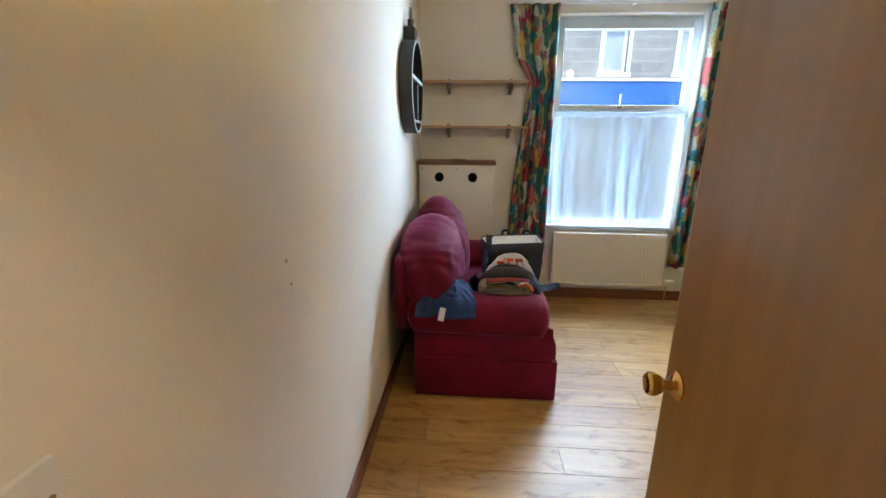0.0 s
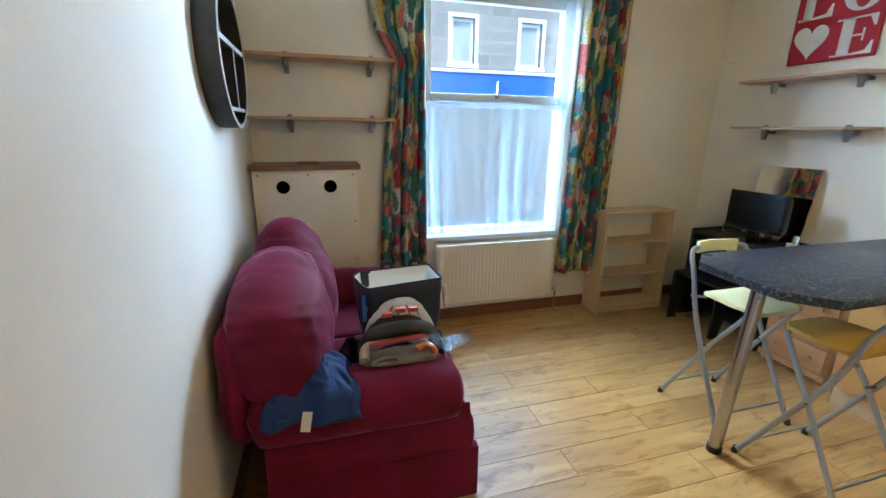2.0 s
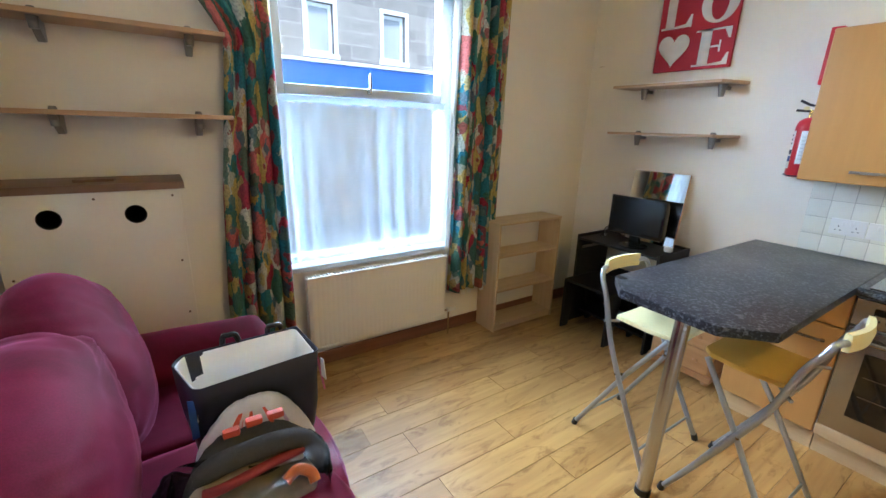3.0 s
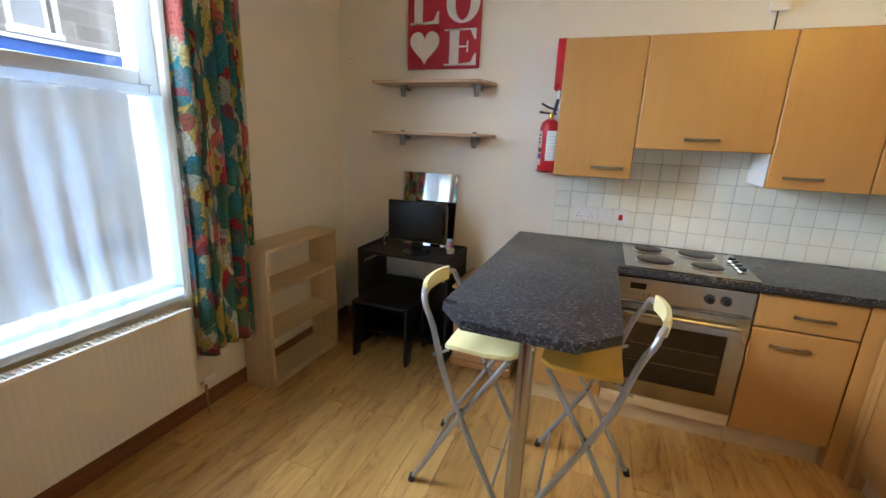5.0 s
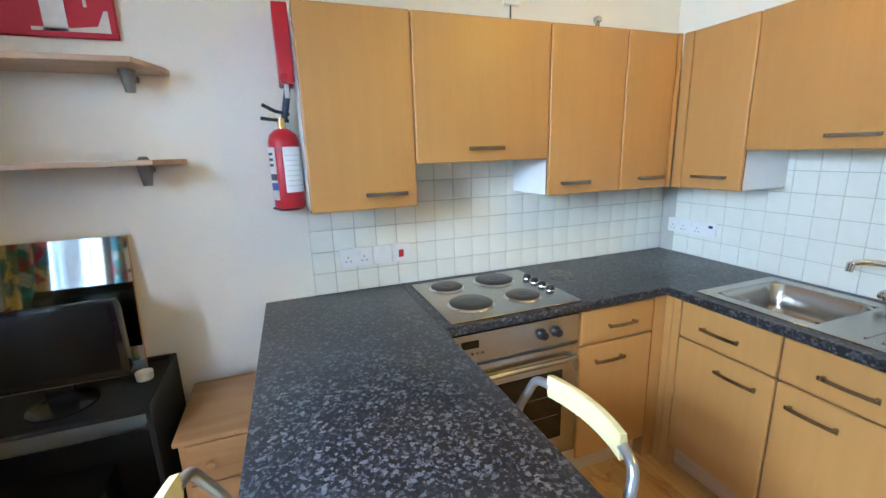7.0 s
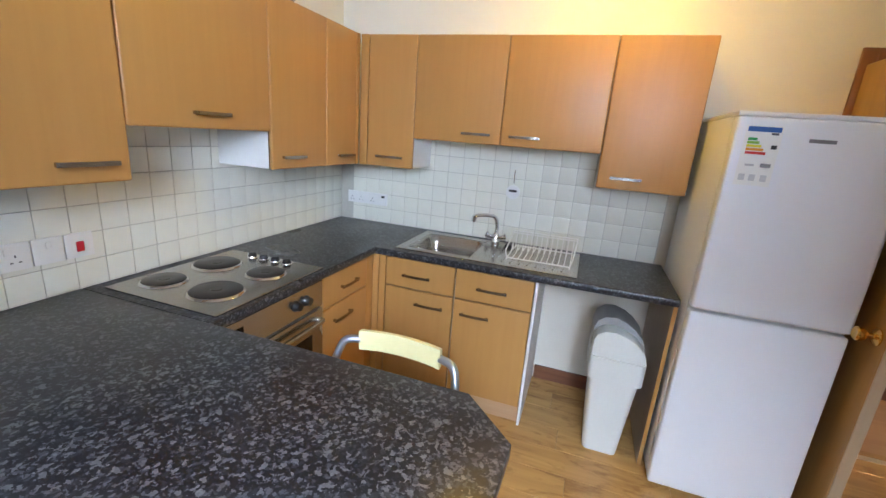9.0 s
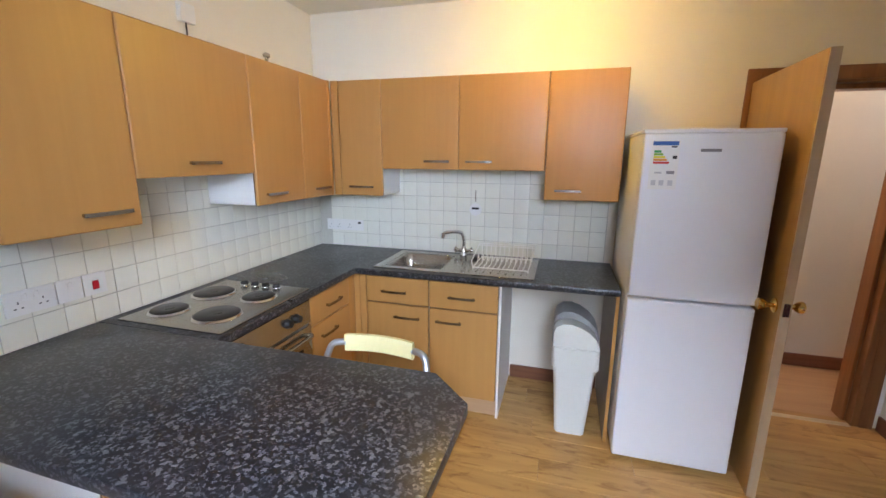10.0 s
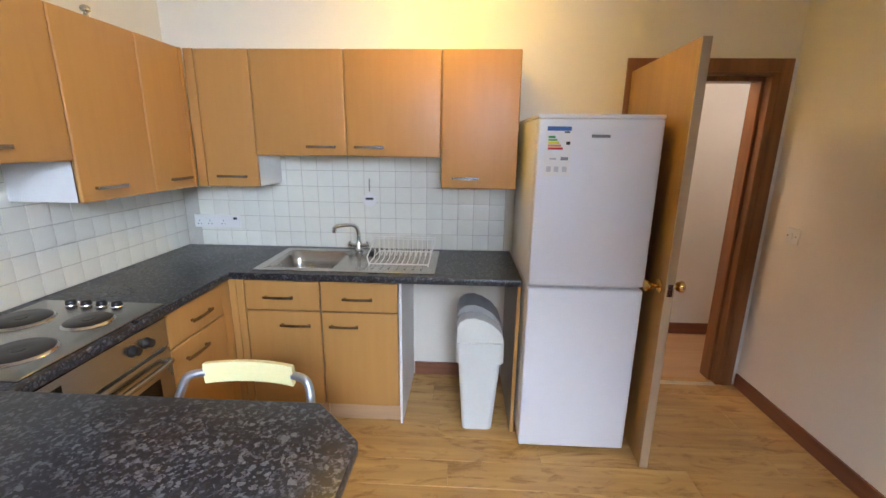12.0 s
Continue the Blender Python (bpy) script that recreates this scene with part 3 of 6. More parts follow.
for y in (SY - 0.03, SY + 0.03):
    part("screw", cyl((L + 0.009, y, SWZ), (L + 0.0115, y, SWZ), 0.004), NICKEL, sw)

# small scuffs on the west wall
for y, z, sy, sz in ((1.005, 1.178, 0.006, 0.012), (1.023, 1.11, 0.005, 0.008)):
    single("wall_scuff", cyl((L, y, z), (L + 0.0012, y, z), sy, seg=9), plain("scuff", (0.42, 0.32, 0.22), 0.8), "small brown scuff on the painted wall", "scuff")

# ---- window ----
win = thing("window_1", ((WX0 + WX1) / 2, FR, WZ0), "white plastic window, open top light over a fixed pane", "window", kind="structure")
f = 0.05
b = bmesh.new()
box((WX0, FR, WZ0), (WX0 + f, FR + 0.07, WZ1), 0.004, bm=b)
box((WX1 - f, FR, WZ0), (WX1, FR + 0.07, WZ1), 0.004, bm=b)
box((WX0 + f, FR, WZ0), (WX1 - f, FR + 0.07, WZ0 + f), 0.004, bm=b)
box((WX0 + f, FR, WZ1 - f), (WX1 - f, FR + 0.07, WZ1), 0.004, bm=b)
box((WX0 + f, FR, 1.655), (WX1 - f, FR + 0.07, 1.715), 0.004, bm=b)
frame_w = part("window_frame", b, UPVC, win)
b = bmesh.new()
x0, x1, z0, z1 = WX0 + f - 0.01, WX1 - f + 0.01, 1.705, WZ1 - f + 0.01
for lo, hi in (((x0, z0), (x0 + 0.06, z1)), ((x1 - 0.06, z0), (x1, z1)), ((x0 + 0.06, z0), (x1 - 0.06, z0 + 0.06)), ((x0 + 0.06, z1 - 0.06), (x1 - 0.06, z1))):
    box((lo[0], FR - 0.018, lo[1]), (hi[0], FR + 0.04, hi[1]), 0.008, 2, bm=b)
part("sash", b, UPVC, win)
hd = part("window_handle", box((1.095, FR - 0.035, 1.735), (1.125, FR - 0.018, 1.765), 0.003), NICKEL, win, "metal window handle")
part("lever", box((1.103, FR - 0.05, 1.74), (1.117, FR - 0.036, 1.85), 0.004, 2), NICKEL, hd)
for z0, z1 in ((WZ0 + f, 1.655), (1.765, WZ1 - f - 0.05)):
    pane = part("pane", box((WX0 + f, FR + 0.03, z0), (WX1 - f, FR + 0.036, z1), 0), GLASS, win, "clear glass pane", False)
    pane.visible_shadow = False
part("window_sill", box((WX0 + 0.001, N - 0.03, WZ0 - 0.022), (WX1 - 0.001, FR - 0.001, WZ0 + 0.012), 0.006, 2), UPVC, win, "white painted sill")


def cloth(name, x_of, z_top, z_bot, y0, folds, depth, material, parent=None, nx=120, nz=44, seed=0.0, hem=None):
    """Hanging cloth. x_of(u, v) gives the width's place; folds deepen downwards."""
    s = bmesh.new()
    uv = s.loops.layers.uv.new()
    grid = []
    for j in range(nz + 1):
        v = j / nz
        row = []
        for i in range(nx + 1):
            u = i / nx
            ph = folds * 2 * math.pi * u + 0.7 * math.sin(3.1 * v + seed) + 1.1 * math.sin(5 * u + seed)
            amp = depth * (0.65 + 0.45 * v) * (0.7 + 0.5 * math.sin(11 * u + seed * 3))
            x = x_of(u, v) + 0.25 * amp * math.cos(ph)
            y = y0 + amp * math.sin(ph) + 0.3 * depth * noise.noise(Vector((u * 6, v * 3, seed)))
            z = z_top + (z_bot - z_top) * v + (hem(u) * v if hem else 0)
            row.append(s.verts.new((x, y, z)))
        grid.append(row)
    width = abs(x_of(1, 0.5) - x_of(0, 0.5)) * 2.2
    for j in range(nz):
        for i in range(nx):
            fc = s.faces.new((grid[j][i], grid[j + 1][i], grid[j + 1][i + 1], grid[j][i + 1]))
            for lp, (a, c) in zip(fc.loops, ((i, j), (i, j + 1), (i + 1, j + 1), (i + 1, j))):
                lp[uv].uv = (a / nx * width, (1 - c / nz) * abs(z_top - z_bot))
    ob = part(name, s, material, parent, angle=180)
    sol = ob.modifiers.new("thickness", "SOLIDIFY")
    sol.thickness = 0.0015
    return ob


def left_edge(v):
    z = 2.5 - 2.15 * v
    return float(np.interp(z, [0.3, 0.6, 1.2, 1.7, 1.93, 2.1, 2.5], [0.17, 0.18, 0.22, 0.28, 0.30, 0.19, 0.12]))


cl = thing("curtain", (0.35, 3.80, 0.35), "floral printed curtain hanging beside the window", "curtain", "window curtains")
cloth("cloth", lambda u, v: left_edge(v) + u * (0.515 - left_edge(v)), 2.52, 0.35, 3.80, 5, 0.040, FLORAL, cl, seed=1.0)
cr = thing("curtain", (1.9, 3.80, 0.35), "floral printed curtain hanging beside the bookcase", "curtain", "window curtains")
cloth("cloth", lambda u, v: (1.70 - 0.05 * v) + u * (0.40 + 0.01 * v), 2.52, 0.36, 3.785, 6, 0.044, FLORAL, cr, seed=2.3)
cloth("lining", lambda u, v: (1.655 - 0.03 * v) + u * (0.36 + 0.02 * v), 2.50, 0.335, 3.835, 5, 0.012, LINING, cr, nx=70, seed=4.1)
for x in (1.77, 1.83, 1.95):
    part("hem_tab", box((x, 3.785, 0.315), (x + 0.035, 3.792, 0.362), 0.001), PAPER, cr, "white hem tab")
net = cloth("net_curtain", lambda u, v: 0.512 + u * 1.216, 1.668, 0.712, 3.940, 11, 0.018, NET, nx=240, nz=40, seed=0.4)
net.modifiers.clear()
tagged(net, "white sheer net curtain across the lower pane", "net curtain")
single("curtain_wire", cyl((0.52, 3.945, 1.662), (1.72, 3.945, 1.662), 0.003), WHITE, "white wire holding the net curtain", "curtain wire")
single("curtain_rail", box((0.08, 3.79, 2.52), (2.15, 3.81, 2.545), 0.003), WHITE, "white plastic curtain rail above the window", "curtain rail")
for x in (0.2, 1.1, 2.05):
    structure("trim_rail_bracket", box((x, 3.81, 2.522), (x + 0.02, N, 2.543), 0.002), WHITE, "white curtain rail bracket", "bracket")

# ---- radiator ----
rad = thing("radiator", (1.11, 3.82, 0.16), "cream enamelled panel radiator under the window", "radiator")
RX0, RX1, RZ0, RZ1, RY = 0.61, 1.62, 0.165, 0.655, 3.775
s = bmesh.new()
n = 31
prof = [(RX0, RY + 0.012)]
for i in range(n):
    a = RX0 + 0.02 + (RX1 - RX0 - 0.04) * i / n
    w = (RX1 - RX0 - 0.04) / n
    prof += [(a + 0.04 * w, RY + 0.0024), (a + 0.10 * w, RY + 0.002), (a + 0.90 * w, RY + 0.002), (a + 0.96 * w, RY + 0.0024)]
prof += [(RX1, RY + 0.012), (RX1, RY + 0.06), (RX0, RY + 0.06)]
part("panel", prism(prof, "z", RZ0 + 0.012, RZ1 - 0.012), RADIATOR, rad)
part("top_seam", box((RX0, RY, RZ1 - 0.02), (RX1, RY + 0.014, RZ1), 0.004, 2), RADIATOR, rad)
part("bottom_seam", box((RX0, RY, RZ0), (RX1, RY + 0.014, RZ0 + 0.02), 0.004, 2), RADIATOR, rad)
b = bmesh.new()
for i in range(40):
    x = RX0 + 0.01 + i * 0.025
    box((x, RY + 0.016, RZ1 - 0.012), (x + 0.006, RY + 0.062, RZ1 - 0.002), 0, bm=b)
box((RX0, RY + 0.06, RZ0), (RX1, RY + 0.066, RZ1), 0.002, bm=b)
part("top_grille", b, RADIATOR, rad)
for x in (RX0 + 0.12, RX1 - 0.12):
    part("wall_bracket", box((x, RY + 0.064, 0.2), (x + 0.03, N, 0.62), 0.002), RADIATOR, rad)
vb = cyl((RX1, 3.81, 0.205), (RX1 + 0.04, 3.81, 0.205), 0.008)
cyl((RX1 + 0.05, 3.81, 0.0), (RX1 + 0.05, 3.81, 0.205), 0.0075, bm=vb)
valve = part("valve", vb, CHROME, rad, "chrome pipe")
part("valve_cap", cyl((RX1 + 0.04, 3.81, 0.205), (RX1 + 0.11, 3.81, 0.205), 0.019, 0.016), WHITE, rad, "white plastic valve cap")

# ---- more builders ----
def ring4(x0, x1, y0, y1, z, r=0.03):
    out = []
    for cx, cy, a0 in ((x1 - r, y1 - r, 0), (x0 + r, y1 - r, 90), (x0 + r, y0 + r, 180), (x1 - r, y0 + r, 270)):
        out += [(cx + r * math.cos(radians(a0 + 18 * k)), cy + r * math.sin(radians(a0 + 18 * k)), z) for k in range(6)]
    return out
def loft(rows, cap=True):
    s = bmesh.new()
    vs = [[s.verts.new(p) for p in row] for row in rows]
    for p, q in zip(vs, vs[1:]):
        for i in range(len(p)):
            j = (i + 1) % len(p)
            s.faces.new((p[i], p[j], q[j], q[i]))
    if cap:
        s.faces.new(vs[0]), s.faces.new(vs[-1])
    bmesh.ops.recalc_face_normals(s, faces=s.faces[:])
    return s


# ---- kitchen: runs along the east wall (E) and the south wall (S) ----
def rb(run, d0, d1, a0, a1, z0, z1):
    """A block from d0 to d1 out of the wall and a0 to a1 along it."""
    return ((W - d1, a0, z0), (W - d0, a1, z1)) if run == "E" else ((a0, S + d0, z0), (a1, S + d1, z1))


def bar_handle(run, d, a0, a1, z, parent, material=NICKEL):
    """A flat bow handle on two feet."""
    def at(dd, a, zz):
        return (W - dd, a, zz) if run == "E" else (a, S + dd, zz)
    n, rows_ = 8, []
    for i in range(n + 1):
        a, mid = a0 + (a1 - a0) * i / n, (i / n - 0.5) * 2
        dd = d + 0.026 - 0.006 * mid * mid
        rows_.append([at(dd - 0.004, a, z - 0.007), at(dd + 0.001, a, z - 0.007), at(dd + 0.001, a, z + 0.007), at(dd - 0.004, a, z + 0.007)])
    bm = loft(rows_)
    for a in (a0 + 0.006, a1 - 0.018):
        lo, hi = rb(run, d, d + 0.023, a, a + 0.012, z - 0.006, z + 0.006)
        box(lo, hi, 0.001, bm=bm)
    return part("handle", bm, material, parent, "brushed metal bow handle")


def front(run, name, d, a0, a1, z0, z1, parent):
    lo, hi = rb(run, d, d + 0.019, a0 + 0.0015, a1 - 0.0015, z0 + 0.0015, z1 - 0.0015)
    return part(name, box(lo, hi, 0.009, 3), BEECH_Z, parent)


def wall_unit(run, a0, a1, z0, hz=None, ha=None, label="beech-effect kitchen wall cupboard", z1=2.07):
    lo, hi = rb(run, 0, 0.30, a0, a1, z0, z1)
    at = ((lo[0] + hi[0]) / 2, (lo[1] + hi[1]) / 2, z0)
    u = thing("wall_cabinet", at, label, "wall cabinet", "kitchen wall cabinets")
    part("body", box(rb(run, 0.001, 0.30, a0 + 0.001, a1 - 0.001, z0 + 0.004, z1 - 0.003)[0], rb(run, 0.001, 0.30, a0 + 0.001, a1 - 0.001, z0 + 0.004, z1 - 0.003)[1], 0.001), WHITEWALL, u, "white melamine carcass")
    # dark strip over the white carcass, so the door gaps look shaded
    part("edge_strip", box(*rb(run, 0.3001, 0.3017, a0 + 0.0005, a1 - 0.0005, z0 + 0.003, z1 - 0.003), 0), GAPSHADE, u, "dark strip giving the gaps round the fronts their shade")
    d = front(run, "door", 0.302, a0, a1, z0, z1, u)
    if ha:
        bar_handle(run, 0.321, ha[0], ha[1], hz or z0 + 0.055, d)
    return u


def post(run, name, d, a0, a1, z0, z1, label):
    lo, hi = rb(run, 0.02, d, a0, a1, z0, z1)
    return single(name, box(lo, hi, 0.006, 2), BEECH_Z, label, "corner post")


wall_unit("E", 1.80, 2.22, 1.335, ha=(1.845, 2.012), hz=1.395, label="beech-effect wall cupboard beside the fire extinguisher")
wall_unit("E", 1.175, 1.80, 1.503, ha=(1.41, 1.573), hz=1.56, label="short beech-effect wall cupboard above the hob")
wall_unit("E", 0.757, 1.175, 1.335, ha=(0.95, 1.115), hz=1.392, label="beech-effect wall cupboard above the worktop")
wall_unit("E", 0.455, 0.757, 1.335, ha=(0.49, 0.655), hz=1.392, label="narrow beech-effect corner wall cupboard")
post("E", "cabinet_corner_post", 0.322, 0.425, 0.453, 1.335, 2.07, "beech-effect corner post between the wall cupboards")
post("S", "cabinet_corner_post", 0.322, 2.745, 2.797, 1.335, 2.07, "beech-effect corner post between the wall cupboards")
wall_unit("S", 2.443, 2.743, 1.335, ha=(2.50, 2.675), hz=1.396, label="narrow beech-effect wall cupboard in the corner")
wall_unit("S", 1.931, 2.443, 1.513, ha=(1.985, 2.15), hz=1.565, label="short beech-effect wall cupboard above the sink")
wall_unit("S", 1.405, 1.931, 1.513, ha=(1.718, 1.882), hz=1.565, label="short beech-effect wall cupboard above the drainer")
wall_unit("S", 0.985, 1.405, 1.345, ha=(1.195, 1.345), hz=1.403, label="beech-effect wall cupboard beside the fridge")

BASE_TOP = 0.872


def base_unit(run, a0, a1, drawer_h, door_h, label, wide=0.565, top=0.872):
    lo, hi = rb(run, 0, wide, a0, a1, 0, BASE_TOP)
    u = thing("base_cabinet", ((lo[0] + hi[0]) / 2, (lo[1] + hi[1]) / 2, 0), label, "base cabinet", "kitchen base cabinets")
    part("body", box(*rb(run, 0.002, wide, a0 + 0.001, a1 - 0.001, 0.12, top), 0.001), WHITEWALL, u, "white melamine carcass")
    # same dark strip, colouring the gaps round drawer and door as shade
    part("plinth", box(*rb(run, 0.05, 0.53, a0 + 0.001, a1 - 0.001, 0.0, 0.119), 0.001), BEECH_Y if run == "E" else BEECH_X, u)
    part("edge_strip", box(*rb(run, wide + 0.0001, wide + 0.0017, a0 + 0.0005, a1 - 0.0005, 0.122, 0.868), 0), GAPSHADE, u, "dark strip giving the gaps round the fronts their shade")
    d = front(run, "drawer_front", wide + 0.002, a0, a1, 0.696, 0.866, u)
    bar_handle(run, wide + 0.021, drawer_h[0], drawer_h[1], 0.775, d)
    d = front(run, "door", wide + 0.002, a0, a1, 0.125, 0.692, u)
    bar_handle(run, wide + 0.021, door_h[0], door_h[1], 0.615, d)
    return u


base_unit("S", 2.04, 2.452, (2.178, 2.343), (2.092, 2.262), "beech-effect base cupboard with a drawer, under the sink", top=0.74)
base_unit("S", 1.614, 2.036, (1.748, 1.912), (1.83, 1.99), "beech-effect base cupboard with a drawer, under the drainer", top=0.74)
base_unit("E", 0.756, 1.172, (0.87, 1.03), (0.93, 1.095), "beech-effect base cupboard with a drawer, beside the oven")
base_unit("E", 1.808, 2.25, (1.93, 2.10), (1.86, 2.03), "beech-effect base cupboard with a drawer under the breakfast bar")
single("base_corner_post", box((2.498, S + 0.03, 0), (2.537, 0.684, BASE_TOP), 0.006, 2), BEECH_Z, "beech-effect corner post between base cupboards", "corner post")
single("base_corner_post", box((2.456, S + 0.03, 0), (2.496, 0.684, BASE_TOP), 0.006, 2), BEECH_Z, "beech-effect corner filler beside the sink cupboard", "corner post")
single("base_corner_post", box((2.539, 0.640, 0), (W - 0.03, 0.752, BASE_TOP), 0.006, 2), BEECH_Z, "beech-effect corner filler beside the drawers", "corner post")
single("end_panel", box((1.598, S + 0.002, 0), (1.612, S + 0.562, BASE_TOP), 0.001), WHITEWALL, "white melamine end panel beside the bin space", "end panel")
ep = thing("end_panel", (0.975, 0.4, 0), "beech-effect end panel between the worktop and fridge", "end panel")
part("panel", box((0.966, S + 0.002, 0), (0.984, 0.695, BASE_TOP), 0.001), plain("panel_core", (0.42, 0.35, 0.28), 0.5), ep)
part("edge_strip", box((0.966, 0.695, 0), (0.984, 0.698, BASE_TOP), 0.0005), BEECH_Z, ep, "beech edge strip")

# worktops, with the sink's bowl cut through
WT0, WT1 = 0.874, 0.912
wt = thing("worktop", (2.4, 0.8, WT0), "dark speckled laminate worktop with a rounded front edge", "worktop")
BX0, BX1, BY0, BY1 = 1.99, 2.36, 0.225, 0.60
YF = S + 0.605
XF = W - 0.605
for lo, hi in (((BX1, S + 0.001), (W - 0.001, YF)), ((0.966, S + 0.001), (BX0, YF)), ((BX0, S + 0.001), (BX1, BY0)), ((BX0, BY1), (BX1, YF)), ((XF, YF), (W - 0.001, 1.808))):
    part("slab", box((*lo, WT0), (*hi, WT1), 0), WORKTOP, wt, smooth=False)
def nosing(p, q, name="front_edge"):
    """A rounded postformed edge between two points at the slab's front."""
    p, q = Vector((*p, 0)), Vector((*q, 0))
    d = (q - p).normalized()
    o = Vector((d.y, -d.x, 0))
    pr = [(0, WT0)] + [(0.008 * math.sin(a), (WT0 + WT1) / 2 - 0.019 * math.cos(a)) for a in np.linspace(0, math.pi, 9)] + [(0, WT1)]
    s = bmesh.new()
    rows = [[s.verts.new((e + o * w)[:2] + (z,)) for w, z in pr] for e in (p, q)]
    for i in range(len(pr) - 1):
        s.faces.new((rows[0][i], rows[1][i], rows[1][i + 1], rows[0][i + 1]))
    bmesh.ops.recalc_face_normals(s, faces=s.faces[:])
    return part(name, s, WORKTOP, wt)
nosing((XF, YF), (0.966, YF))
nosing((XF, 1.808), (XF, YF))

bar = thing("breakfast_bar", (2.3, 2.12, 0), "speckled laminate breakfast bar with clipped corners and steel leg", "breakfast bar")
TOP = [(W - 0.001, 1.811), (1.648, 1.808), (1.512, 1.947), (1.522, 2.338), (1.662, 2.458), (1.75, 2.458), (W - 0.001, 2.438)]
part("top", prism(TOP, "z", WT0, WT1, 0.004), WORKTOP, bar)
lg = part("leg", cyl((1.580, 2.115, 0.03), (1.635, 2.115, WT0), 0.03, seg=28), STEEL, bar, "brushed steel tubular leg")
part("foot", cyl((1.578, 2.115, 0.0), (1.580, 2.115, 0.03), 0.034, seg=28), BLACK, lg, "black plastic foot")
part("top_plate", cyl((1.635, 2.115, WT0 - 0.008), (1.635, 2.115, WT0), 0.055, seg=28), STEEL, lg)

# ---- hob and oven ----
hob = thing("hob", (2.79, 1.47, WT1), "stainless steel electric hob with four solid plates", "hob")
part("tray", box((2.53, 1.175, WT1), (3.055, 1.775, WT1 + 0.008), 0.006, 3), STEEL, hob)
for x, y, r in ((2.935, 1.635, 0.075), (2.69, 1.62, 0.092), (2.935, 1.385, 0.092), (2.68, 1.375, 0.075)):
    pl = part("hotplate", lathe([(0, 0.020), (0.018, 0.020), (0.020, 0.018), (r - 0.008, 0.021), (r, 0.016), (r, 0.008)], (x, y, WT1), 40), HOTPLATE, hob, "black cast-iron hotplate")
    part("trim_ring", lathe([(r + 0.001, 0.008), (r + 0.001, 0.015), (r + 0.006, 0.013), (r + 0.010, 0.008)], (x, y, WT1), 40), CHROME, pl, "bright steel rim")
for i in range(4):
    x = 2.90 - i * 0.066
    kn = part("control_knob", lathe([(0.021, 0.008), (0.021, 0.012), (0.017, 0.026), (0.014, 0.028), (0, 0.028)], (x, 1.215, WT1), 24), BLACK, hob, "black control knob")
    part("collar", lathe([(0.025, 0.008), (0.024, 0.011), (0.0215, 0.011), (0.0215, 0.008)], (x, 1.215, WT1), 24), CHROME, kn)

ov = thing("oven", (2.8, 1.49, 0.12), "built-in stainless steel electric oven with glass door", "oven")
OX = W - 0.567
part("body", box((OX + 0.002, 1.178, 0.155), (W - 0.02, 1.802, BASE_TOP - 0.004), 0.001), WHITEWALL, ov)
part("plinth", box((W - 0.53, 1.174, 0), (W - 0.05, 1.806, 0.119), 0.001), BEECH_Y, ov)
part("filler_strip", box((OX - 0.019, 1.178, 0.122), (OX, 1.804, 0.185), 0.002), BEECH_Y, ov)
panel = part("control_panel", box((OX - 0.022, 1.18, 0.735), (OX, 1.802, 0.862), 0.003), STEEL, ov)
for y in (1.372, 1.302):
    part("knob", lathe([(0.024, 0), (0.024, -0.004), (0.019, -0.010), (0.017, -0.026), (0, -0.027)], (OX - 0.022, y, 0.800), 24, "x"), BLACK, panel, "black oven knob")
part("clock_display", box((OX - 0.0235, 1.66, 0.800), (OX - 0.022, 1.735, 0.832), 0.0005), BLACKGLOSS, panel, "black clock display")
for i in range(6):
    part("button", cyl((OX - 0.024, 1.755 - i * 0.022, 0.776), (OX - 0.022, 1.755 - i * 0.022, 0.776), 0.004, seg=10), BLACK, panel)
dr = part("oven_door", box((OX - 0.022, 1.18, 0.19), (OX, 1.802, 0.722), 0.004, 2), STEEL, ov)
part("door_glass", box((OX - 0.0245, 1.262, 0.285), (OX - 0.0225, 1.72, 0.615), 0.001), plain("oven_glass", (0.018, 0.012, 0.009), 0.06, relief=0.0), dr, "dark tinted glass")
for z in (0.40, 0.50):
    part("rack_line", box((OX - 0.0255, 1.28, z), (OX - 0.0248, 1.70, z + 0.003), 0), plain("rack_steel", (0.20, 0.16, 0.12), 0.4, 0.8), dr)
hb = tube([(OX - 0.022, 1.215, 0.672), (OX - 0.052, 1.235, 0.676), (OX - 0.056, 1.49, 0.678), (OX - 0.052, 1.745, 0.676), (OX - 0.022, 1.765, 0.672)], 0.012, 14, curved=True)
part("door_handle", hb, STEEL, dr)

# ---- sink, tap, dish rack ----
sk = thing("sink", (1.92, 0.4, WT1), "stainless steel inset sink with drainer in the worktop", "sink")
b = bmesh.new()
SX0, SX1, SY0, SY1, SZ = 1.42, 2.415, 0.16, 0.655, WT1 + 0.005
box((BX1, SY0, WT1), (SX1, SY1, SZ), 0.002, bm=b)
box((SX0, SY0, WT1), (BX0, SY1, SZ), 0.002, bm=b)
box((BX0, SY0, WT1), (BX1, BY0, SZ), 0.002, bm=b)
box((BX0, BY1, WT1), (BX1, SY1, SZ), 0.002, bm=b)
part("rim", b, STEEL, sk)
s = bmesh.new()
rings = []
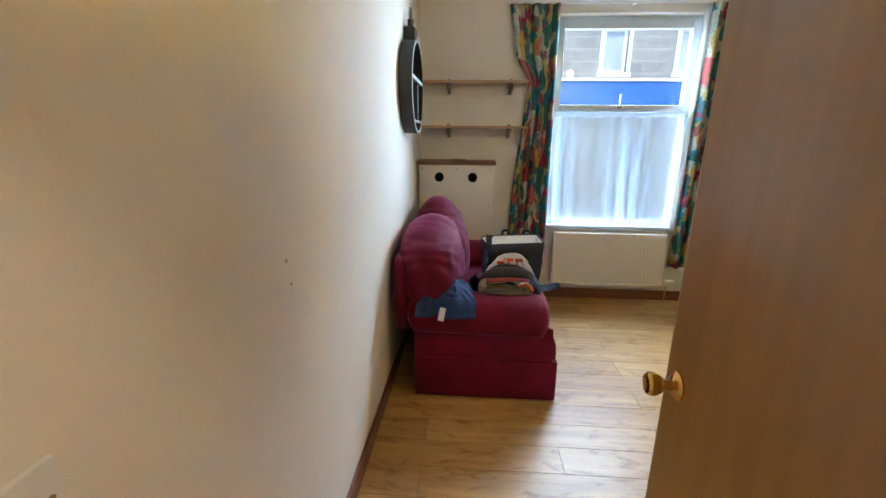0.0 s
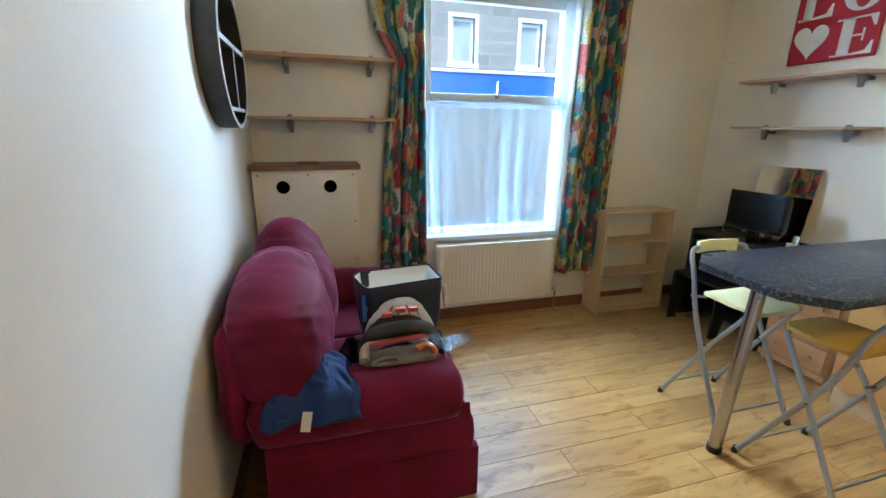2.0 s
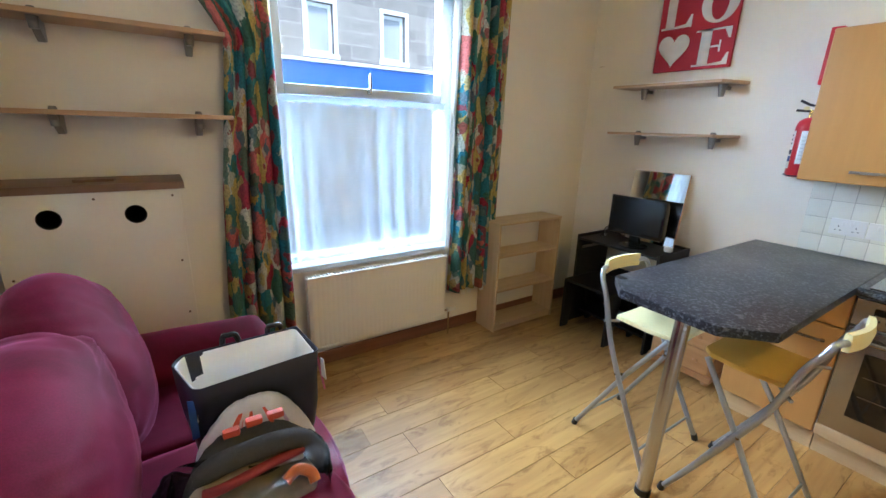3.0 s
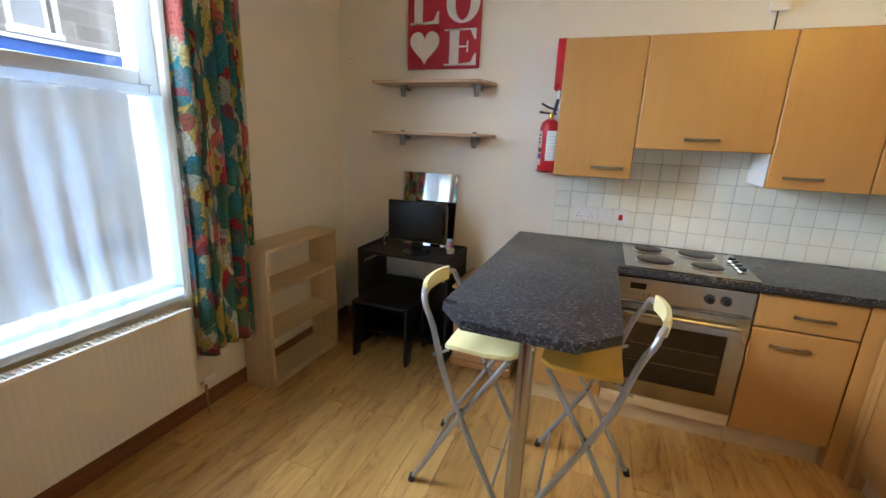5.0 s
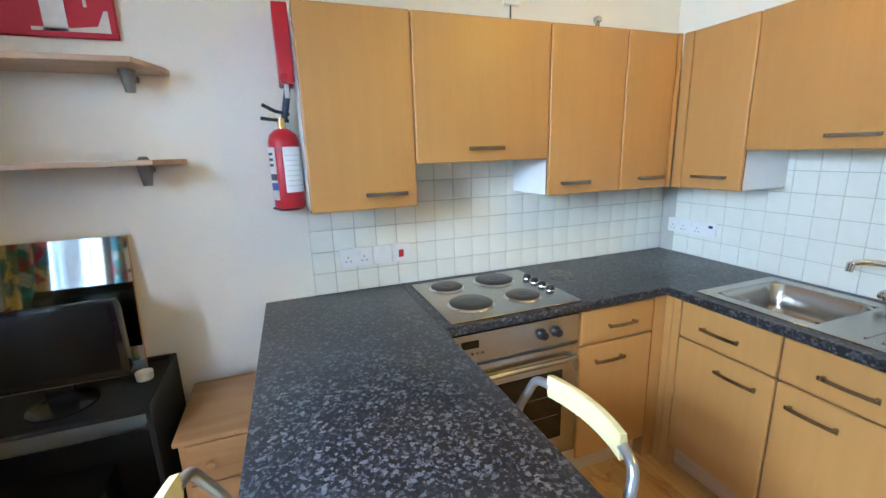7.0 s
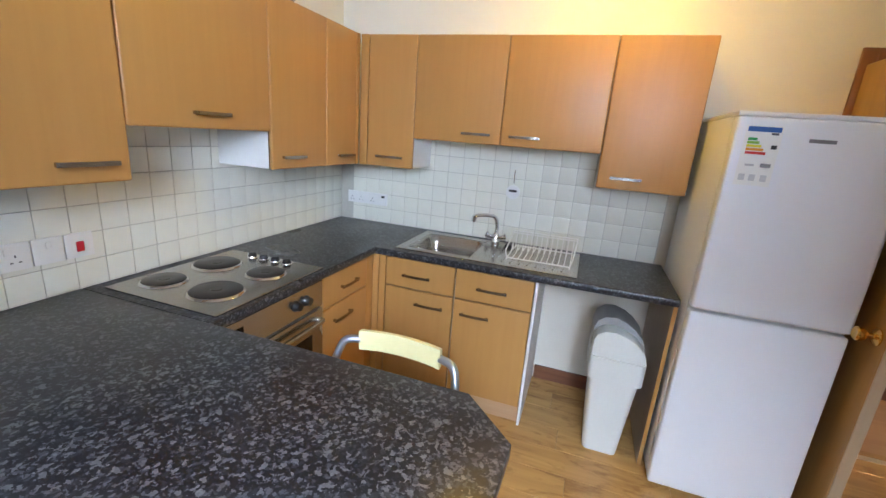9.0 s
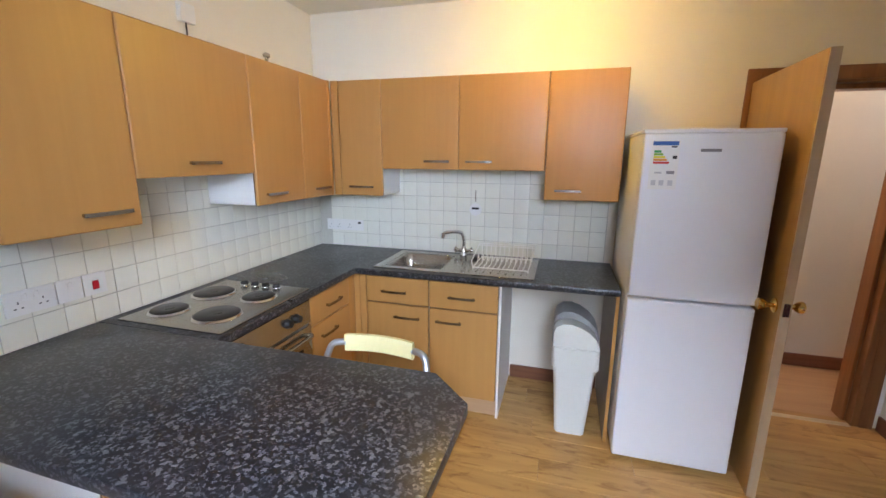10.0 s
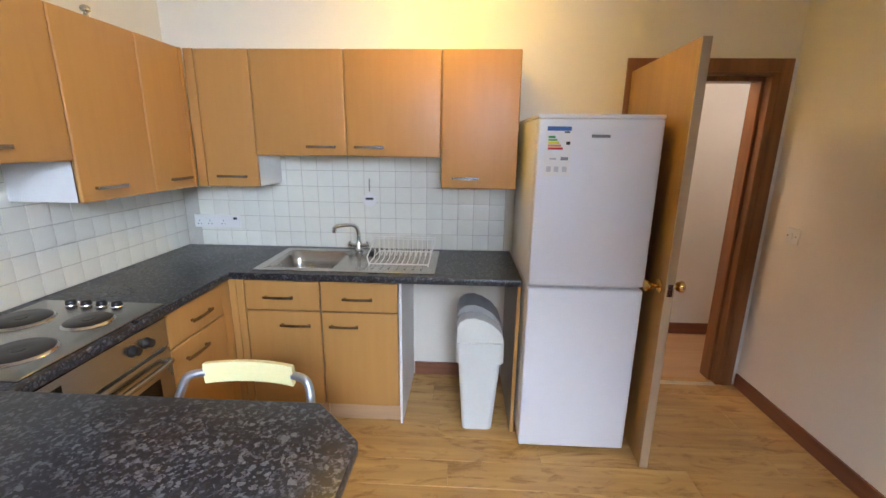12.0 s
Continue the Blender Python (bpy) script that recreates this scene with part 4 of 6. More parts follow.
for z, inset, rad_ in ((SZ + 0.001, -0.004, 0.055), (SZ - 0.006, 0.003, 0.055), (SZ - 0.10, 0.008, 0.055), (SZ - 0.14, 0.016, 0.06), (SZ - 0.152, 0.05, 0.07)):
    ring = []
    for cx, cy, a0 in ((BX1, BY1, 0), (BX0, BY1, 90), (BX0, BY0, 180), (BX1, BY0, 270)):
        sx, sy = (1 if cx == BX1 else -1), (1 if cy == BY1 else -1)
        for k in range(7):
            a = radians(a0 + 15 * k)
            ring.append(s.verts.new((cx - sx * (inset + rad_) + rad_ * math.cos(a), cy - sy * (inset + rad_) + rad_ * math.sin(a), z)))
    rings.append(ring)
for p, q in zip(rings, rings[1:]):
    for i in range(len(p)):
        j = (i + 1) % len(p)
        s.faces.new((p[i], p[j], q[j], q[i]))
s.faces.new(rings[-1])
bowl = part("bowl", s, STEEL, sk, angle=70)
sm = bowl.modifiers.new("sheet", "SOLIDIFY")
sm.thickness = 0.0015
part("waste", lathe([(0.0, -0.1500), (0.038, -0.1500), (0.042, -0.1485), (0.045, -0.1515)], ((BX0 + BX1) / 2, 0.40, SZ), 28), CHROME, sk, "chrome waste")
for i in range(9):
    x = 1.50 + i * 0.045
    part("drainer_rib", tube([(x, 0.27, SZ), (x, 0.59, SZ)], 0.004, 8), STEEL, sk)
tp = thing("tap", (1.935, 0.20, SZ), "chrome mixer tap with a swan neck beside the sink", "tap")
part("body", lathe([(0.026, 0), (0.026, 0.012), (0.019, 0.03), (0.018, 0.06), (0.012, 0.068), (0.0, 0.07)], (1.935, 0.205, SZ), 24), CHROME, tp)
part("spout", tube([(1.935, 0.205, SZ + 0.06), (1.935, 0.207, SZ + 0.12), (1.95, 0.225, SZ + 0.165), (1.99, 0.26, SZ + 0.178), (2.045, 0.30, SZ + 0.175), (2.06, 0.31, SZ + 0.155)], 0.0115, 14, curved=True), CHROME, tp)
part("nozzle", cyl((2.056, 0.308, SZ + 0.172), (2.06, 0.311, SZ + 0.138), 0.015, 0.013), CHROME, tp)
for sx in (-1, 1):
    hdl = part("valve", cyl((1.935, 0.205, SZ + 0.035), (1.935 + sx * 0.05, 0.21, SZ + 0.042), 0.012), CHROME, tp)
    cr_b = bmesh.new()
    c = Vector((1.935 + sx * 0.055, 0.21, SZ + 0.045))
    for a in (0, 60, 120):
        dv = Vector((0, math.cos(radians(a)), math.sin(radians(a)))) * 0.022
        cyl(c - dv, c + dv, 0.0055, seg=10, bm=cr_b)
    cyl(c - Vector((0.012, 0, 0)), c + Vector((0.012, 0, 0)), 0.012, seg=16, bm=cr_b)
    part("cross_head", cr_b, CHROME, hdl)
RACKWIRE = plain("bright_wire", (0.88, 0.87, 0.84), 0.3, 0.5, var=0.03, relief=0.0)
rk = thing("dish_rack", (1.64, 0.36, SZ), "silver wire dish rack standing on the drainer", "dish rack")
RK0, RK1, RKY0, RKY1 = 1.465, 1.80, 0.235, 0.53
for z, g in ((SZ + 0.012, 0.0), (SZ + 0.10, 0.02)):
    part("rim_wire", tube([(RK0 - g, RKY0 - g, z), (RK1 + g, RKY0 - g, z), (RK1 + g, RKY1 + g if z < SZ + 0.05 else RKY0 + 0.04, z if z < SZ + 0.05 else z), (RK0 - g, RKY1 + g if z < SZ + 0.05 else RKY0 + 0.04, z), (RK0 - g, RKY0 - g, z)], 0.0038, 8), RACKWIRE, rk)
for i in range(12):
    x = RK0 + (RK1 - RK0) * i / 11
    part("wire", tube([(x, RKY0 - 0.02, SZ + 0.10), (x, RKY0, SZ + 0.012), (x, RKY0 + 0.09, SZ + 0.008), (x, RKY0 + 0.12, SZ + 0.055), (x, RKY0 + 0.15, SZ + 0.008), (x, RKY1, SZ + 0.012)], 0.003, 6), RACKWIRE, rk)
for x in (RK0, RK1):
    for y in (RKY0, RKY1):
        part("foot", cyl((x, y, SZ), (x, y, SZ + 0.012), 0.004, seg=8), RACKWIRE, rk)
part("side_wire", tube([(RK0 - 0.02, RKY0 - 0.02, SZ + 0.10), (RK0 - 0.01, RKY1, SZ + 0.05), (RK0, RKY1, SZ + 0.012)], 0.0038, 8), RACKWIRE, rk)
part("side_wire", tube([(RK1 + 0.02, RKY0 - 0.02, SZ + 0.10), (RK1 + 0.01, RKY1, SZ + 0.05), (RK1, RKY1, SZ + 0.012)], 0.0038, 8), RACKWIRE, rk)
single("sponge", cushion((1.80, 0.24, SZ), (1.86, 0.29, SZ + 0.02), 0.3, 4, 0.002), BLACK, "small dark scouring pad beside the tap", "sponge")

# hook with a small white brush on the tiles
hk = thing("hanging_scraper", (1.877, S + 0.01, 1.27), "white dish scraper hanging from a hook on the tiles", "dish scraper")
part("hook_wire", tube([(1.877, S + 0.012, 1.37), (1.877, S + 0.018, 1.33), (1.877, S + 0.014, 1.29)], 0.003, 8), NICKEL, hk, "metal hook")
part("blade", lathe([(0.0, 0.0), (0.042, 0.0), (0.044, 0.003), (0.042, 0.006), (0.0, 0.006)], (1.877, S + 0.010, 1.235), 28, "y"), WHITE, hk)
part("grip", box((1.852, S + 0.016, 1.236), (1.902, S + 0.026, 1.250), 0.003), BLACK, hk, "dark grip")

# ---- sockets ----
def socket_plate(run, a0, a1, z0, z1, label, holes, rockers, red=False, d=0.008):
    lo, hi = rb(run, d, d + 0.009, a0, a1, z0, z1)
    t = thing("socket", ((lo[0] + hi[0]) / 2, (lo[1] + hi[1]) / 2, z0), label, "socket", "wall sockets")
    part("plate", box(lo, hi, 0.003, 2), WHITE, t)
    for a in holes:
        zc = (z0 + z1) / 2 - 0.012
        for da, dz, w, h in ((0, 0.014, 0.004, 0.009), (-0.011, -0.006, 0.008, 0.004), (0.011, -0.006, 0.008, 0.004)):
            part("pin_slot", box(*rb(run, d + 0.0085, d + 0.0095, a + da - w / 2, a + da + w / 2, zc + dz - h / 2, zc + dz + h / 2), 0), INK, t)
    for a in rockers:
        part("rocker", box(*rb(run, d + 0.008, d + 0.013, a - 0.008, a + 0.008, z1 - 0.036, z1 - 0.012), 0.002), WHITE, t)
    if red:
        c = (a0 + a1) / 2
        part("red_rocker", box(*rb(run, d + 0.008, d + 0.014, c - 0.012, c + 0.012, z0 + 0.022, z0 + 0.058), 0.002), RED, t, "red cooker switch")
    return t


socket_plate("E", 1.945, 2.098, 1.033, 1.122, "white double power socket on the tiles", (2.06, 1.985), (2.04, 2.005))
socket_plate("E", 1.852, 1.94, 1.033, 1.122, "white switched fuse spur on the tiles", (), (1.896,))
socket_plate("E", 1.760, 1.848, 1.033, 1.122, "white cooker switch with a red rocker on the tiles", (), (), True)
t = socket_plate("S", 2.745, 3.055, 1.035, 1.118, "white double power sockets on the corner tiles", (3.02, 2.95, 2.86), (2.98, 2.90))
part("neon", box((2.765, S + 0.016, 1.088), (2.79, S + 0.019, 1.103), 0.001), BLACK, t, "black indicator")
up = thing("wall_box", (W, 1.20, 2.24), "white cable outlet box above the wall cupboards", "cable outlet")
part("plate", box((W - 0.03, 1.155, 2.22), (W - 0.001, 1.24, 2.305), 0.004, 2), WHITE, up)
part("cable", tube([(W - 0.012, 1.20, 2.22), (W - 0.012, 1.20, 2.15), (W - 0.014, 1.205, 2.075)], 0.004, 8), BLACK, up, "black cable")
pp = thing("capped_pipe", (W - 0.1, 0.9, 2.07), "short capped metal pipe above the wall cupboards", "pipe")
part("stub", cyl((2.98, 0.79, 2.07), (2.98, 0.79, 2.14), 0.010), NICKEL, pp)
part("cap", lathe([(0.012, 0.07), (0.020, 0.075), (0.020, 0.09), (0.010, 0.098), (0, 0.10)], (2.98, 0.79, 2.07), 16), NICKEL, pp)

# ---- fridge freezer ----
fg = thing("fridge_freezer", (0.7, 0.45, 0), "tall white fridge freezer standing beside the open door", "fridge freezer")
FX0, FX1, FY0, FYD, FY1, FZ = 0.402, 0.952, 0.13, 0.768, 0.830, 1.708
part("cabinet", box((FX0, FY0, 0.03), (FX1, FYD - 0.004, FZ - 0.004), 0.004, 2), FRIDGE, fg)
part("top_cover", box((FX0 - 0.002, FY0, FZ - 0.003), (FX1 + 0.002, FY1 - 0.004, FZ + 0.014), 0.005, 2), FRIDGE, fg)
d1 = part("fridge_door", box((FX0, FYD, 0.928), (FX1, FY1, FZ - 0.004), 0.012, 3), FRIDGE, fg)
d2 = part("freezer_door", box((FX0, FYD, 0.024), (FX1, FY1, 0.912), 0.012, 3), FRIDGE, fg)
# solid grey strips colour in the shade of the door grips
for d, z in ((d1, 0.930), (d2, 0.9)):
    part("grip_recess", box((FX0 + 0.02, FY1 - 0.004, z - 0.004), (FX1 - 0.02, FY1 - 0.0025, z + 0.008), 0.0005), plain("grip_shade", (0.62, 0.62, 0.64), 0.4), d)
part("kick_strip", box((FX0 + 0.01, FYD - 0.02, 0.004), (FX1 - 0.01, FYD, 0.022), 0.003), BLACK, fg)
for x in (FX0 + 0.05, FX1 - 0.05):
    for y in (0.2, 0.7):
        part("foot", cyl((x, y, 0), (x, y, 0.032), 0.016, seg=12), BLACK, fg)
lb = part("energy_label", box((0.80, FY1, 1.452), (0.918, FY1 + 0.001, 1.672), 0), PAPER, d1, "paper energy rating label")
def stripe(x0, x1, z0, z1, col, name="bar"):
    part(name, box((x0, FY1 + 0.001, z0), (x1, FY1 + 0.0018, z1), 0), plain("ink", col, 0.6), lb)
stripe(0.806, 0.912, 1.650, 1.668, (0.03, 0.12, 0.42))
stripe(0.812, 0.835, 1.640, 1.648, (0.1, 0.1, 0.12))
for i, col in enumerate([(0.02, 0.32, 0.08), (0.22, 0.45, 0.05), (0.75, 0.65, 0.03), (0.75, 0.30, 0.02), (0.62, 0.04, 0.03)]):
    stripe(0.905 - 0.030 - i * 0.009, 0.905, 1.618 - i * 0.0125, 1.628 - i * 0.0125, col)
stripe(0.808, 0.826, 1.590, 1.604, (0.02, 0.02, 0.02))
stripe(0.812, 0.845, 1.522, 1.536, (0.25, 0.25, 0.27))
stripe(0.865, 0.895, 1.524, 1.532, (0.5, 0.5, 0.52))
for x in (0.815, 0.852, 0.886):
    stripe(x, x + 0.020, 1.470, 1.494, (0.55, 0.56, 0.58), "icon")
part("badge", box((0.634, FY1, 1.622), (0.716, FY1 + 0.0015, 1.635), 0.0004), plain("badge_grey", (0.16, 0.16, 0.18), 0.3), d1, "small grey maker's badge")

# ---- swing bin ----
bn = thing("swing_bin", (1.17, 0.52, 0), "pale plastic swing bin under the worktop", "bin")
part("tub", loft([ring4(1.085, 1.255, 0.44, 0.685, 0.0), ring4(1.05, 1.285, 0.41, 0.70, 0.44)]), GREYPL, bn)
part("collar", loft([ring4(1.037, 1.298, 0.395, 0.715, 0.43), ring4(1.037, 1.298, 0.395, 0.715, 0.55)]), GREYPL, bn)
HOOD = [(1.298, 0.545), (1.298, 0.655), (1.285, 0.695), (1.25, 0.722), (1.20, 0.728), (1.15, 0.712), (1.10, 0.68), (1.06, 0.635), (1.040, 0.585), (1.037, 0.545)]
part("domed_hood", prism(HOOD, "y", 0.40, 0.60, 0.012), GREYLID, bn, "greyish domed hood")
part("flap", prism([(1.167 + (x - 1.167) * 0.97, 0.545 + (z - 0.545) * 0.80) for x, z in HOOD], "y", 0.60, 0.705, 0.010), GREYPL, bn, "pale swing flap")

# ---- fire extinguisher and its sign ----
fx = thing("fire_extinguisher", (3.04, 2.30, 1.33), "red fire extinguisher hung on the wall by the cupboards", "fire extinguisher")
EXX, EXY = 3.035, 2.288
part("cylinder", lathe([(0.0, 0.0), (0.050, 0.0), (0.058, 0.010), (0.060, 0.02), (0.060, 0.275), (0.052, 0.305), (0.032, 0.322), (0.018, 0.328), (0, 0.328)], (EXX, EXY, 1.333), 32), RED, fx)
def wrap(name, a0, a1, z0, z1, mat, r, label=""):
    """A sheet wrapped round part of the cylinder."""
    rows_ = []
    for k in range(9):
        a = radians(a0 + (a1 - a0) * k / 8)
        ca, sa = math.cos(a), math.sin(a)
        rows_.append([(EXX + q * ca, EXY + q * sa, 1.333 + z) for q, z in ((r, z0), (r + 0.0006, z0), (r + 0.0006, z1), (r, z1))])
    part(name, loft(rows_), mat, fx, label)
wrap("front_label", 172, 262, 0.075, 0.255, PAPER, 0.0603, "white instruction label")
wrap("side_label", 78, 142, 0.045, 0.255, PAPER, 0.0603, "white rating label")
wrap("label_band", 78, 142, 0.085, 0.115, plain("blue_ink", (0.05, 0.10, 0.35), 0.5), 0.0610, "blue band")
wrap("label_band", 78, 142, 0.125, 0.150, INK, 0.0610, "dark band")
for k in range(7):
    wrap("text_line", 180, 250 - 9 * (k % 3), 0.10 + 0.02 * k, 0.104 + 0.02 * k, plain("grey_print", (0.58, 0.58, 0.59), 0.7), 0.0610)
for k in range(3):
    wrap("text_line", 90, 130, 0.18 + 0.022 * k, 0.190 + 0.022 * k, INK, 0.0610)
part("neck", cyl((EXX, EXY, 1.655), (EXX, EXY, 1.70), 0.016), BRASS, fx, "brass valve neck")
part("carry_handle", tube([(EXX, EXY - 0.03, 1.69), (EXX, EXY + 0.02, 1.695), (EXX - 0.01, EXY + 0.075, 1.70)], 0.007, 8), BLACK, fx, "black carry handle")
part("lever", tube([(EXX, EXY - 0.035, 1.715), (EXX, EXY + 0.02, 1.728), (EXX - 0.01, EXY + 0.065, 1.752)], 0.007, 8), BLACK, fx, "black squeeze lever")
part("safety_tag", box((EXX - 0.01, EXY + 0.02, 1.70), (EXX + 0.01, EXY + 0.045, 1.72), 0.004), YELLOW, fx, "yellow tamper tag")
part("hose", tube([(EXX, EXY - 0.015, 1.69), (EXX - 0.01, EXY - 0.035, 1.78), (EXX + 0.01, EXY - 0.04, 1.84), (EXX + 0.03, EXY - 0.03, 1.80), (EXX + 0.035, EXY - 0.01, 1.70)], 0.009, 10, curved=True), plain("navy_hose", (0.02, 0.035, 0.07), 0.5), fx, "dark rubber hose")
part("bracket", tube([(EXX - 0.062, EXY - 0.03, 1.34), (EXX - 0.062, EXY + 0.03, 1.34), (EXX, EXY + 0.066, 1.342), (W - 0.002, EXY + 0.05, 1.345), (W - 0.002, EXY + 0.05, 1.60)], 0.004, 8), BLACK, fx, "black wire bracket")
sg = thing("fire_blanket_case", (3.04, 2.255, 1.82), "red plastic fire blanket case on the wall", "fire blanket")
part("case", box((2.955, 2.224, 1.825), (W - 0.001, 2.280, 2.105), 0.006, 3), RED, sg)
part("pull_tab", box((2.99, 2.245, 1.775), (3.03, 2.262, 1.826), 0.003), PAPER, sg, "white pull tab")

# ---- tiles: backing of grout on two walls, glazed tiles set proud ----
structure("tile_backing_east", box((W - 0.004, S, WT1), (W, 2.222, 1.52), 0), GROUT, "grey grout bed behind the tiles", "tiles")
structure("tile_backing_south", box((1.005, S, WT1), (W - 0.004, S + 0.004, 1.52), 0), GROUT, "grey grout bed behind the tiles", "tiles")

# ---- bar stools ----
def bar_stool():
    """A folding stool; its back towards +y, its seat towards -y."""
    cx, by = 1.895, 2.555
    t = thing("bar_stool", (cx, 2.36, 0), "folding bar stool with cream seat and silver tube frame", "bar stool", "stools at the breakfast bar")
    part("seat", prism([(cx - 0.155, 2.47), (cx - 0.165, 2.30), (cx - 0.15, 2.20), (cx - 0.11, 2.165), (cx + 0.11, 2.165), (cx + 0.15, 2.20), (cx + 0.165, 2.30), (cx + 0.155, 2.47)], "z", 0.668, 0.69, 0.006), YELLOW, t, "cream plastic seat")
    s = bmesh.new()
    n = 12
    rows = []
    for i in range(n + 1):
        u = i / n * 2 - 1
        x = cx + 0.136 * u
        y = by + 0.012 + 0.022 * (1 - u * u)
        rows.append([(x, y, 0.872), (x, y + 0.018, 0.874), (x, y + 0.022, 0.905), (x, y + 0.016, 0.936), (x, y - 0.002, 0.938), (x, y - 0.004, 0.905)])
    part("backrest", loft(rows), YELLOW, t, "cream plastic backrest")
    for sx in (-1, 1):
        long = part("long_leg", tube([(cx + sx * 0.134, by + 0.02, 0.905), (cx + sx * 0.178, by + 0.004, 0.90), (cx + sx * 0.196, by - 0.012, 0.86), (cx + sx * 0.205, by - 0.05, 0.78), (cx + sx * 0.215, 2.42, 0.52), (cx + sx * 0.238, 2.165, 0.012)], 0.0125, 14, curved=True), SILVER, t, "silver tubular leg")
        part("foot", cyl((cx + sx * 0.237, 2.168, 0.03), (cx + sx * 0.239, 2.16, 0.0), 0.016, seg=12), BLACK, long, "black rubber foot")
        short = part("short_leg", tube([(cx + sx * 0.165, 2.20, 0.672), (cx + sx * 0.185, 2.36, 0.42), (cx + sx * 0.205, 2.585, 0.012)], 0.0115, 14), SILVER, t, "silver tubular leg")
        part("foot", cyl((cx + sx * 0.204, 2.58, 0.03), (cx + sx * 0.2055, 2.588, 0.0), 0.0155, seg=12), BLACK, short, "black rubber foot")
        part("pivot", cyl((cx + sx * 0.17, 2.36, 0.42), (cx + sx * 0.23, 2.385, 0.43), 0.007, seg=10), NICKEL, t)
        part("seat_bracket", tube([(cx + sx * 0.207, 2.50, 0.66), (cx + sx * 0.15, 2.45, 0.664)], 0.007, 8), SILVER, t)
    part("rear_crossbar", cyl((cx - 0.195, 2.53, 0.11), (cx + 0.195, 2.53, 0.11), 0.006, seg=10), SILVER, t)
    part("front_crossbar", cyl((cx - 0.232, 2.215, 0.11), (cx + 0.232, 2.215, 0.11), 0.006, seg=10), SILVER, t)
    part("seat_rail", cyl((cx - 0.165, 2.20, 0.66), (cx + 0.165, 2.20, 0.66), 0.008, seg=10), SILVER, t)
    return t


stool = bar_stool()
second = copy_thing(stool, pose(1.912, 1.885, 0, 0, 0, 180))
tagged(second, "folding bar stool before the oven, its cream seat coloured as shaded")
# this seat takes the copy of the cream coloured for the bar's shade
for o in second.children:
    if o.name.startswith("seat.") or o.name == "seat":
        o.data = o.data.copy()
        o.data.materials[0] = SEATSHADE
        tagged(o, "cream plastic seat coloured as shaded by the bar")

# ---- sofa ----
sf = thing("sofa", (-0.12, 2.87, 0), "burgundy velour two-seat sofa against the wall", "sofa")
SX, SB = 0.36, -0.606
part("base", box((SB + 0.14, 2.24, 0.02), (0.30, 3.50, 0.31), 0.02, 3), BURGUNDY, sf)
part("front_valance", prism([(0.30, 0.012), (SX, 0.012), (SX - 0.005, 0.20), (SX - 0.01, 0.30), (SX - 0.03, 0.33), (0.30, 0.33)], "y", 2.40, 3.36, 0.006), BURGUNDY, sf)


def arm(y_in, y_out, z_top, name):
    """A rolled arm: a flared panel under a soft overhanging roll, drawn along the depth."""
    g = 1 if y_out > y_in else -1
    r = 0.122
    yc = y_out - g * 0.13
    bm = prism([(SB + 0.14, 0.012), (SX - 0.008, 0.012), (SX, 0.28), (SX - 0.006, 0.34), (SX - 0.035, 0.41), (SX - 0.085, z_top - 0.11), (SB + 0.14, z_top - 0.10)], "y", min(y_in, y_out - g * 0.055), max(y_in, y_out - g * 0.055), 0.016, 3)
    a = part(name, bm, BURGUNDY, sf)
    rows = []
    for i in range(23):
        u = i / 22
        x = SB + 0.10 + (SX - 0.055 - SB - 0.10) * u
        k = (1 - max(0, (abs(u - 0.5) - 0.42) / 0.08) ** 3 * 0.5) * (1 + 0.06 * (1 - u))
        row = []
        for j in range(28):
            t = 2 * math.pi * j / 28
            w = 0.007 * noise.noise(Vector((x * 8, math.cos(t) * 1.6, math.sin(t) * 1.6 + y_out)))
            row.append((x, yc + (r * 1.2 * k + w) * math.cos(t), z_top - r + 0.02 * (1 - u) + (r * k + w) * math.sin(t)))
        rows.append(row)
    part("roll", loft(rows), BURGUNDY, a, angle=80)
    part("side_panel", prism([(y_out - g * 0.05, 0.24), (y_out - g * 0.008, 0.255), (y_out - g * 0.020, 0.33), (y_out - g * 0.05, z_top - 0.16)], "x", SB + 0.15, SX - 0.03, 0.004), BURGUNDY, a)
    part("skirt_panel", prism([(y_out, 0.01), (y_out - g * 0.004, 0.25), (y_out - g * 0.04, 0.254), (y_out - g * 0.04, 0.01)], "x", SB + 0.15, SX - 0.002, 0.004), BURGUNDY, a)


arm(2.42, 2.175, 0.60, "arm")
arm(3.33, 3.56, 0.635, "arm")
part("back_frame", cushion((SB, 2.205, 0.34), (SB + 0.13, 3.53, 0.84), 0.45, 18, 0.012, 3.0, 0.0), BURGUNDY, sf, angle=80)
part("back_cushion", pillow((-0.53, 2.80, 0.34), (-0.12, 3.46, 1.05), 6.0, -0.11, 0.95), BURGUNDY, sf, "puffed velour back cushion", angle=80)
part("back_cushion", pillow((-0.578, 2.18, 0.42), (-0.175, 3.04, 0.975), 1.0, -0.06, 0.76, rise=0.12), BURGUNDY, sf, "creased velour back cushion", angle=80)
for i, (y0, y1) in enumerate(((2.41, 2.875), (2.868, 3.335))):
    part("seat_cushion", cushion((-0.36, y0, 0.29), (0.375, y1, 0.475), 0.30, 14, 0.010, 9.0 * i + 4), BURGUNDY, sf, "velour seat cushion", angle=80)

